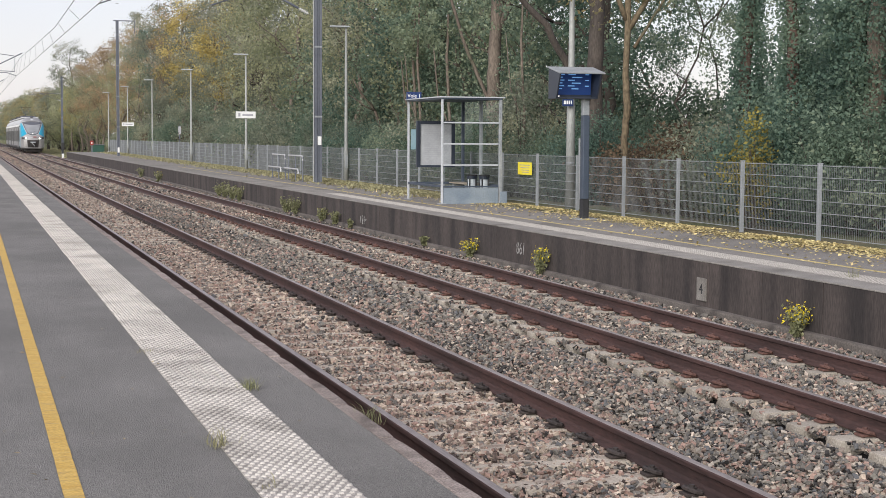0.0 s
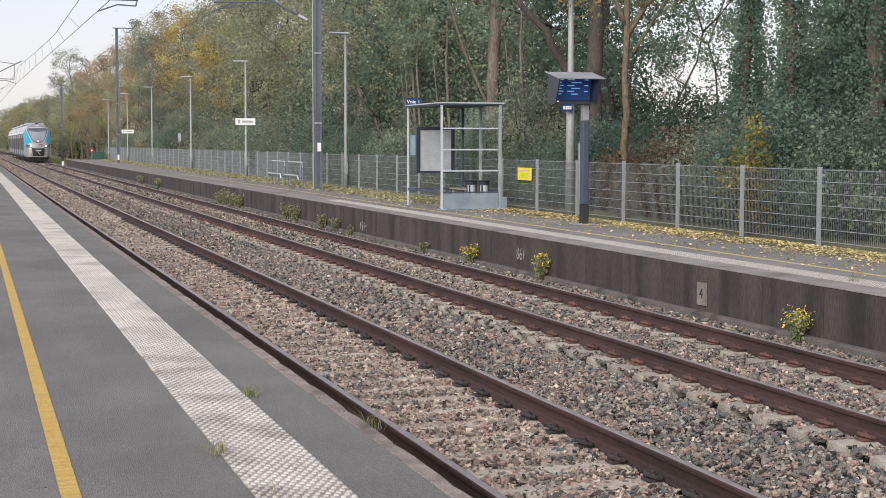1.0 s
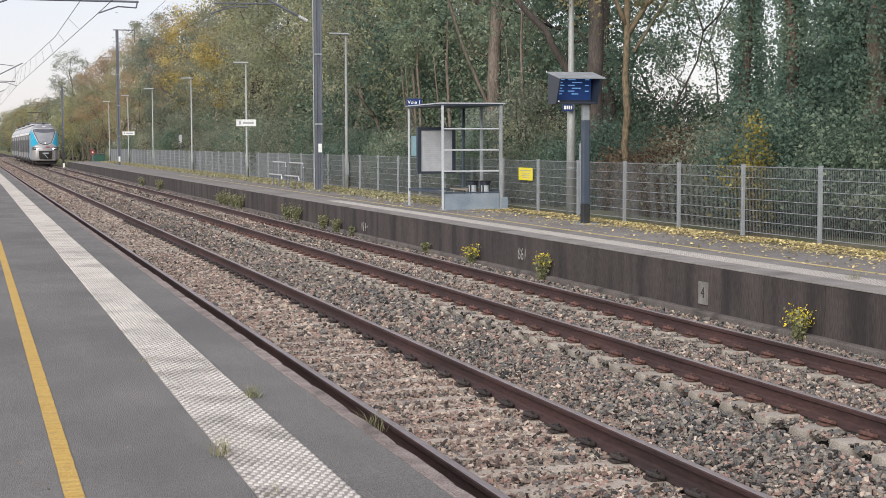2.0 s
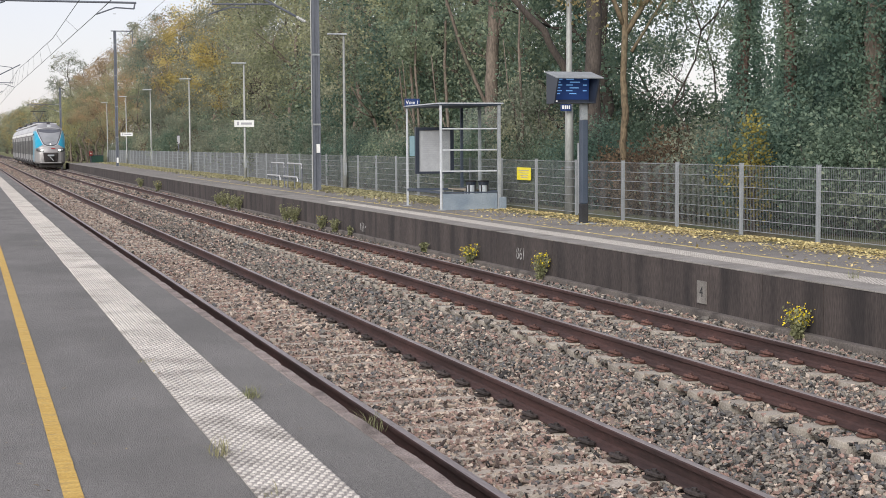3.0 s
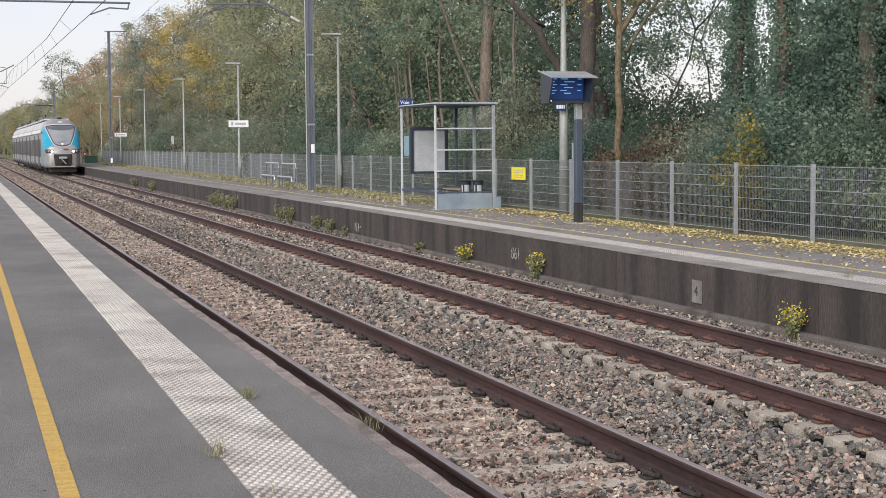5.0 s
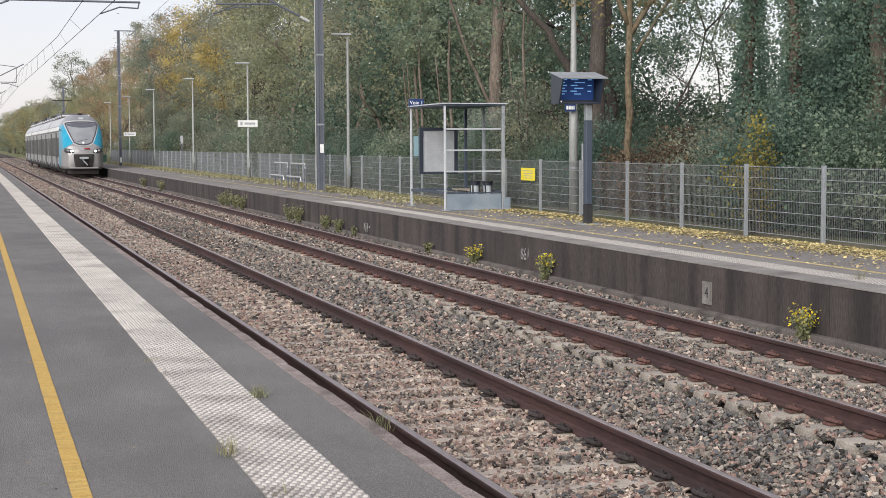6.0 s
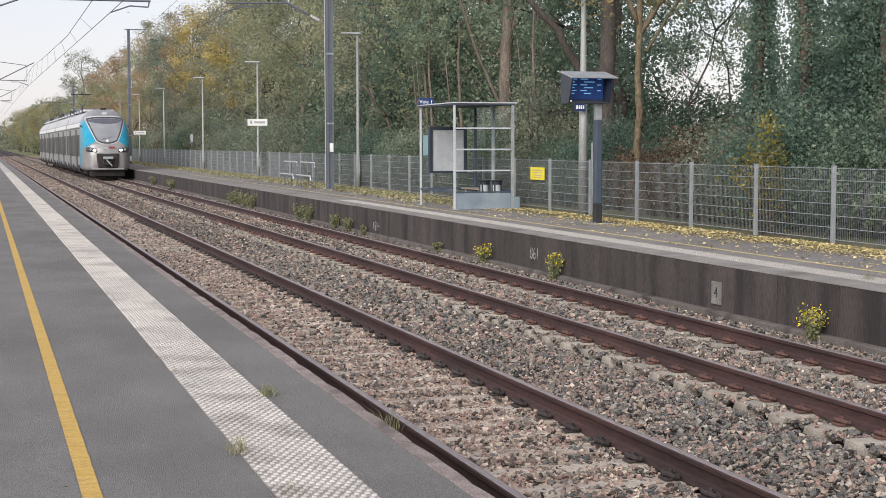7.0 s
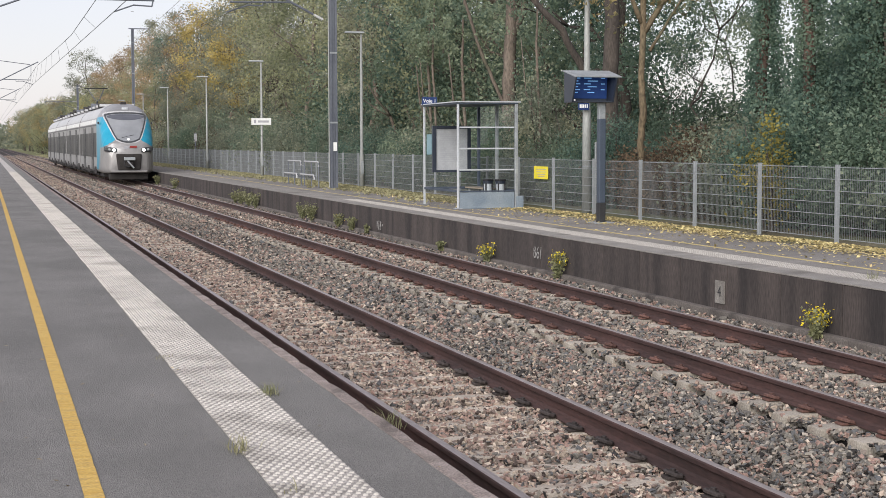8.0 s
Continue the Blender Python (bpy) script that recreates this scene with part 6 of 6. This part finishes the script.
def nose(train, flip):
    n, ys = 176, np.concatenate((np.linspace(0, 0.3, 16), np.linspace(0.32, 2.6, 100), np.linspace(2.7, 4.2, 20)))
    rings = [section(y, n) for y in ys]
    sets = {k: bmesh.new() for k in ("shell", "cyan", "roof")}
    seen = {k: {} for k in sets}

    def vert(k, i, j):
        if (i, j) not in seen[k]:
            x, z = rings[i][j]
            y = ys[i] + 0.5 * (1 - math.cos(min(1.0, abs(x) / 1.425) * 1.2)) * max(0, 1 - ys[i] / 4.2)
            seen[k][(i, j)] = sets[k].verts.new((x * flip, y * flip, z))
        return seen[k][(i, j)]

    for i in range(len(ys) - 1):
        for j in range(n):
            k2 = (j + 1) % n
            x, z = (rings[i][j] + rings[i][k2] + rings[i + 1][j] + rings[i + 1][k2]) / 4
            k = zone(x, ys[i], z)
            sets[k].faces.new([vert(k, a, b) for a, b in ((i, j), (i, k2), (i + 1, k2), (i + 1, j))])
    sets["shell"].faces.new([vert("shell", 0, j) for j in range(n)][::-1])
    for k, m, nm in (("shell", SILVER, "nose_shell"), ("cyan", CYAN, "side_cowl"), ("roof", BROW, "cab_roof")):
        bmesh.ops.recalc_face_normals(sets[k], faces=sets[k].faces)
        part(nm, sets[k], m, train, smooth=True)
    part("windscreen_rim", nose_patch(flip, 0.15, 0.012, 2.13, 3.93), PALE_ROOF, train, smooth=True)
    part("windscreen_surround", nose_patch(flip, 0.085, 0.022, 2.17, 3.87), DARK_TRIM, train, smooth=True)
    part("windscreen", nose_patch(flip, 0.0, 0.03, 2.25, 3.78), SCREEN, train, smooth=True)
    # Dark band put in for the dim cab behind the upper glass.
    part("sun_band", nose_patch(flip, -0.03, 0.036, 3.42, 3.76), BAND, train, "dark band across the windscreen in place of the dim cab interior", smooth=True)
    f = flip

    def b(x0, x1, y0, y1, z0, z1, bev=0.02):
        return box(x0, x1, min(y0 * f, y1 * f), max(y0 * f, y1 * f), z0, z1, bev)

    # A solid block: the recess's shade is only its near-black colour.
    mouth = b(-0.7, 0.7, -0.02, 0.3, 0.66, 1.58, 0.1)
    for v in mouth.verts:
        v.co.x *= 0.86 + 0.14 * (v.co.z - 0.66) / 0.92
    part("coupler_recess", mouth, UNDER, train)
    cp = part("coupler", b(-0.2, 0.2, -0.3, 0.0, 0.85, 1.1, 0.04), UNDER, train)
    part("coupler_head", b(-0.3, 0.3, -0.36, -0.18, 1.22, 1.38, 0.03), GALV, cp)
    part("coupler_knuckle", rod((-0.12, -0.3 * f, 1.2), (0.22, -0.34 * f, 0.8), 0.045), GALV, cp)
    part("air_hose", pipe([(-0.25, -0.1 * f, 1.15), (-0.3, -0.3 * f, 0.95), (-0.05, -0.33 * f, 0.85), (0.1, -0.2 * f, 0.98)], 0.03, 6), BLACK, cp)
    # The plough's colour also holds the shade below the nose.
    part("snow_plough", b(-1.05, 1.05, 0.45, 0.9, 0.16, 0.56, 0.06), UNDER, train)
    part("bumper_lip", b(-0.98, 0.98, -0.015, 0.35, 0.56, 0.66, 0.03), SILVER, train)
    for sx in (-1, 1):
        house = b(sx * 0.64, sx * 1.3, 0.04, 0.6, 1.66, 1.92, 0.07)
        for v in house.verts:
            v.co.z += 0.2 * (abs(v.co.x) - 0.9) * (1 if v.co.z > 1.79 else 0.6)
            v.co.y += 0.28 * max(0.0, abs(v.co.x) - 0.8) * f
        part("headlight_housing", house, DARK_TRIM, train)
        lamp = bmesh.new()
        bmesh.ops.create_uvsphere(lamp, u_segments=14, v_segments=8, radius=0.088, matrix=Matrix.Translation((sx * 0.8, 0.05 * f, 1.78)) @ Matrix.Diagonal((1.15, 0.5, 0.85, 1)))
        part("headlight", lamp, LIGHT_ON, train, "lit white headlight", smooth=True)
        part("marker_light", rod((sx * 1.04, 0.085 * f, 1.82), (sx * 1.04, 0.16 * f, 1.82), 0.065, seg=12), GALV, train)
        part("mirror_camera", b(sx * 1.42, sx * 1.5, 2.2, 2.4, 3.2, 3.34, 0.02), DARK_TRIM, train)
    part("roof_lamp", b(-0.17, 0.17, 2.1, 2.5, 4.0, 4.14, 0.04), BRIGHT, train)
    part("horn_cover", b(-0.16, 0.16, 3.0, 3.5, 4.3, 4.46, 0.04), UNDER, train)
    emblem = bmesh.new()
    bmesh.ops.create_cone(emblem, cap_ends=True, segments=18, radius1=0.085, radius2=0.075, depth=0.03, matrix=Matrix.Translation((0, (nose_y(0, 2.36) - 0.04) * f, 2.36)) @ Matrix.Rotation(radians(70), 4, "X"))
    part("round_emblem", emblem, WHITE, train)
    part("red_emblem", b(0.05, 0.42, 0.02, 0.06, 1.9, 2.0, 0.005), RED, train)
    part("grey_emblem", b(-0.25, 0.0, 0.02, 0.06, 1.84, 1.97, 0.005), INK, train)
    part("wiper", rod((-0.35, (nose_y(-0.35, 2.45) - 0.05) * f, 2.45), (0.3, (nose_y(0.3, 2.6) - 0.05) * f, 2.6), 0.014, seg=5), BLACK, train)


def car_mesh(name, y0, y1, train):
    """One car's body, cut at the height of the roof for its paint."""
    prof = section(5.0, 72)
    body, roof = bmesh.new(), bmesh.new()
    for k, (x, z) in enumerate(prof):
        x2, z2 = prof[(k + 1) % len(prof)]
        bm = roof if (z + z2) / 2 > 3.55 else body
        bm.faces.new([bm.verts.new(p) for p in ((x, y0, z), (x2, y0, z2), (x2, y1, z2), (x, y1, z))])
    for y in (y0, y1):
        body.faces.new([body.verts.new((x, y, z)) for x, z in prof])
    for bm in (body, roof):
        bmesh.ops.remove_doubles(bm, verts=bm.verts, dist=1e-4)
        bmesh.ops.recalc_face_normals(bm, faces=bm.faces)
    car = part("car_body", body, CAR_GREY, train)
    part("car_roof", roof, PALE_ROOF, car)
    return car


def build_train():
    train = thing("passenger_train", pose(RAILS[2] + 0.7525, 190.2, 0), "silver and turquoise electric passenger train with lit headlights", "train")
    nose(train, 1)
    length, ends = 75.2, (4.2, 20.0, 37.6, 55.2, 73.2)
    rng = random.Random(2)
    for c, (a, b) in enumerate(zip(ends, ends[1:])):
        y0, y1 = a + (0.0 if c == 0 else 0.3), b - (0.3 if c < 3 else 0.0)
        car = car_mesh("car", y0, y1, train)
        if c < 3:
            part("gangway_bellows", box(-1.25, 1.25, y1, y1 + 0.6, 0.7, 3.9, 0.05), DARK_TRIM, train)
        for sx in (-1, 1):
            part("window_band", box(sx * 1.42, sx * 1.432, y0 + 0.25, y1 - 0.25, 1.35, 2.75, 0.004), SIDE_GLASS, car)
            part("roof_stripe", box(sx * 1.4, sx * 1.433, y0 + 0.1, y1 - 0.1, 3.14, 3.22, 0.004), DARK_TRIM, car)
            for d in (0.22, 0.68):
                yd = y0 + (y1 - y0) * d
                part("door", box(sx * 1.425, sx * 1.447, yd - 0.7, yd + 0.7, 0.6, 3.05, 0.01), DOOR_GREY, car)
                for k in (-0.74, 0.74):
                    part("door_post", box(sx * 1.425, sx * 1.455, yd + k - 0.05, yd + k + 0.05, 0.58, 3.1, 0.006), DARK_TRIM, car)
                for k in (-0.35, 0.35):
                    part("door_window", box(sx * 1.447, sx * 1.452, yd + k - 0.26, yd + k + 0.26, 1.2, 2.75, 0.004), SIDE_GLASS, car)
            n = int((y1 - y0) / 2)
            for k in range(n + 1):
                yk = y0 + 0.25 + (y1 - y0 - 0.5) * k / n
                part("window_pillar", box(sx * 1.43, sx * 1.438, yk - 0.05, yk + 0.05, 1.35, 2.75), DARK_TRIM if k % 3 else CAR_GREY, car)
            for k in range(5):
                ya = y0 + 0.3 + (y1 - y0 - 0.6) * k / 5
                part("cornice_panel", box(sx * 1.395, sx * 1.43, ya + 0.12, ya + (y1 - y0 - 0.6) / 5 - 0.12, 3.26, 3.5, 0.01), WHITE, car)
                if k in (0, 2, 4):
                    part("axlebox_cover", box(sx * 1.36, sx * 1.44, ya + 0.2, ya + 1.7, 0.42, 0.82, 0.03), UNDER, car)
            part("skirt_gap", box(sx * 1.426, sx * 1.434, y0 + 0.2, y1 - 0.2, 0.5, 0.6), UNDER, car)
        for k in range(4):
            yk = y0 + (1.2 if c else 3.5) + (y1 - y0 - (4.2 if c else 6.5)) * k / 3
            unit = box(-0.9, 0.9, yk, yk + rng.uniform(2.2, 3.0), 4.3, 4.38 + rng.uniform(0.2, 0.38) * (0.5 if c == 0 and k == 0 else 1.0), 0.05)
            for v in unit.verts:
                if v.co.z > 4.4 and v.co.y < yk + 0.4:
                    v.co.z -= 0.14
            part("roof_unit", unit, (UNDER, DARK_TRIM, MAST)[k % 3], car)
            part("roof_cowl", box(-1.0, 1.0, yk - 0.5, yk - 0.06, 4.3, 4.44, 0.04), PALE_ROOF, car)
        for yb in (y0, y1):
            if yb in (y0,) or c == 3:
                bog = part("bogie", box(-1.1, 1.1, yb - 1.5 if yb != y0 or c else yb + 0.4, yb + 1.5 if yb != y0 or c else yb + 3.4, 0.28, 0.62, 0.05), UNDER, train)
                for k in (-0.95, 0.95):
                    ym = (yb if yb != y0 or c else yb + 1.9) + k
                    for sx in (-0.7525, 0.7525):
                        part("wheel", rod((sx - 0.06, ym, 0.435), (sx + 0.06, ym, 0.435), 0.43, seg=20), RAIL_SIDE, bog)
    part("underframe", box(-1.2, 1.2, 2.0, length - 2, 0.3, 0.52), UNDER, train)
    # pantograph, raised on the second car
    yp = 24.0
    panto = part("pantograph", pipe([(0, yp + 1.1, 4.4), (0, yp - 0.7, 5.1)], 0.05, 6), MAST, train)
    for sx in (-1, 1):
        part("upper_arm", rod((sx * 0.12, yp - 0.7, 5.1), (sx * 0.55, yp + 0.6, 5.95), 0.03, seg=6), MAST, panto)
    part("pantograph_head", box(-0.8, 0.8, yp + 0.5, yp + 0.7, 5.95, 6.02, 0.02), BLACK, panto)
    part("pantograph_frame", box(-0.6, 0.6, yp + 0.5, yp + 1.8, 4.34, 4.46, 0.02), MAST, panto)
    return train


train = build_train()


def motions():
    # the train brakes evenly as it runs in along the far track
    walk(train, [(t, pose(RAILS[2] + 0.7525, 190.2 - 15.2 * t + 0.235 * t * t, 0)) for t in (0.0, 1.0, 2.0, 3.0, 4.0, 5.0, 6.0, 7.0, 8.0)])


motions()
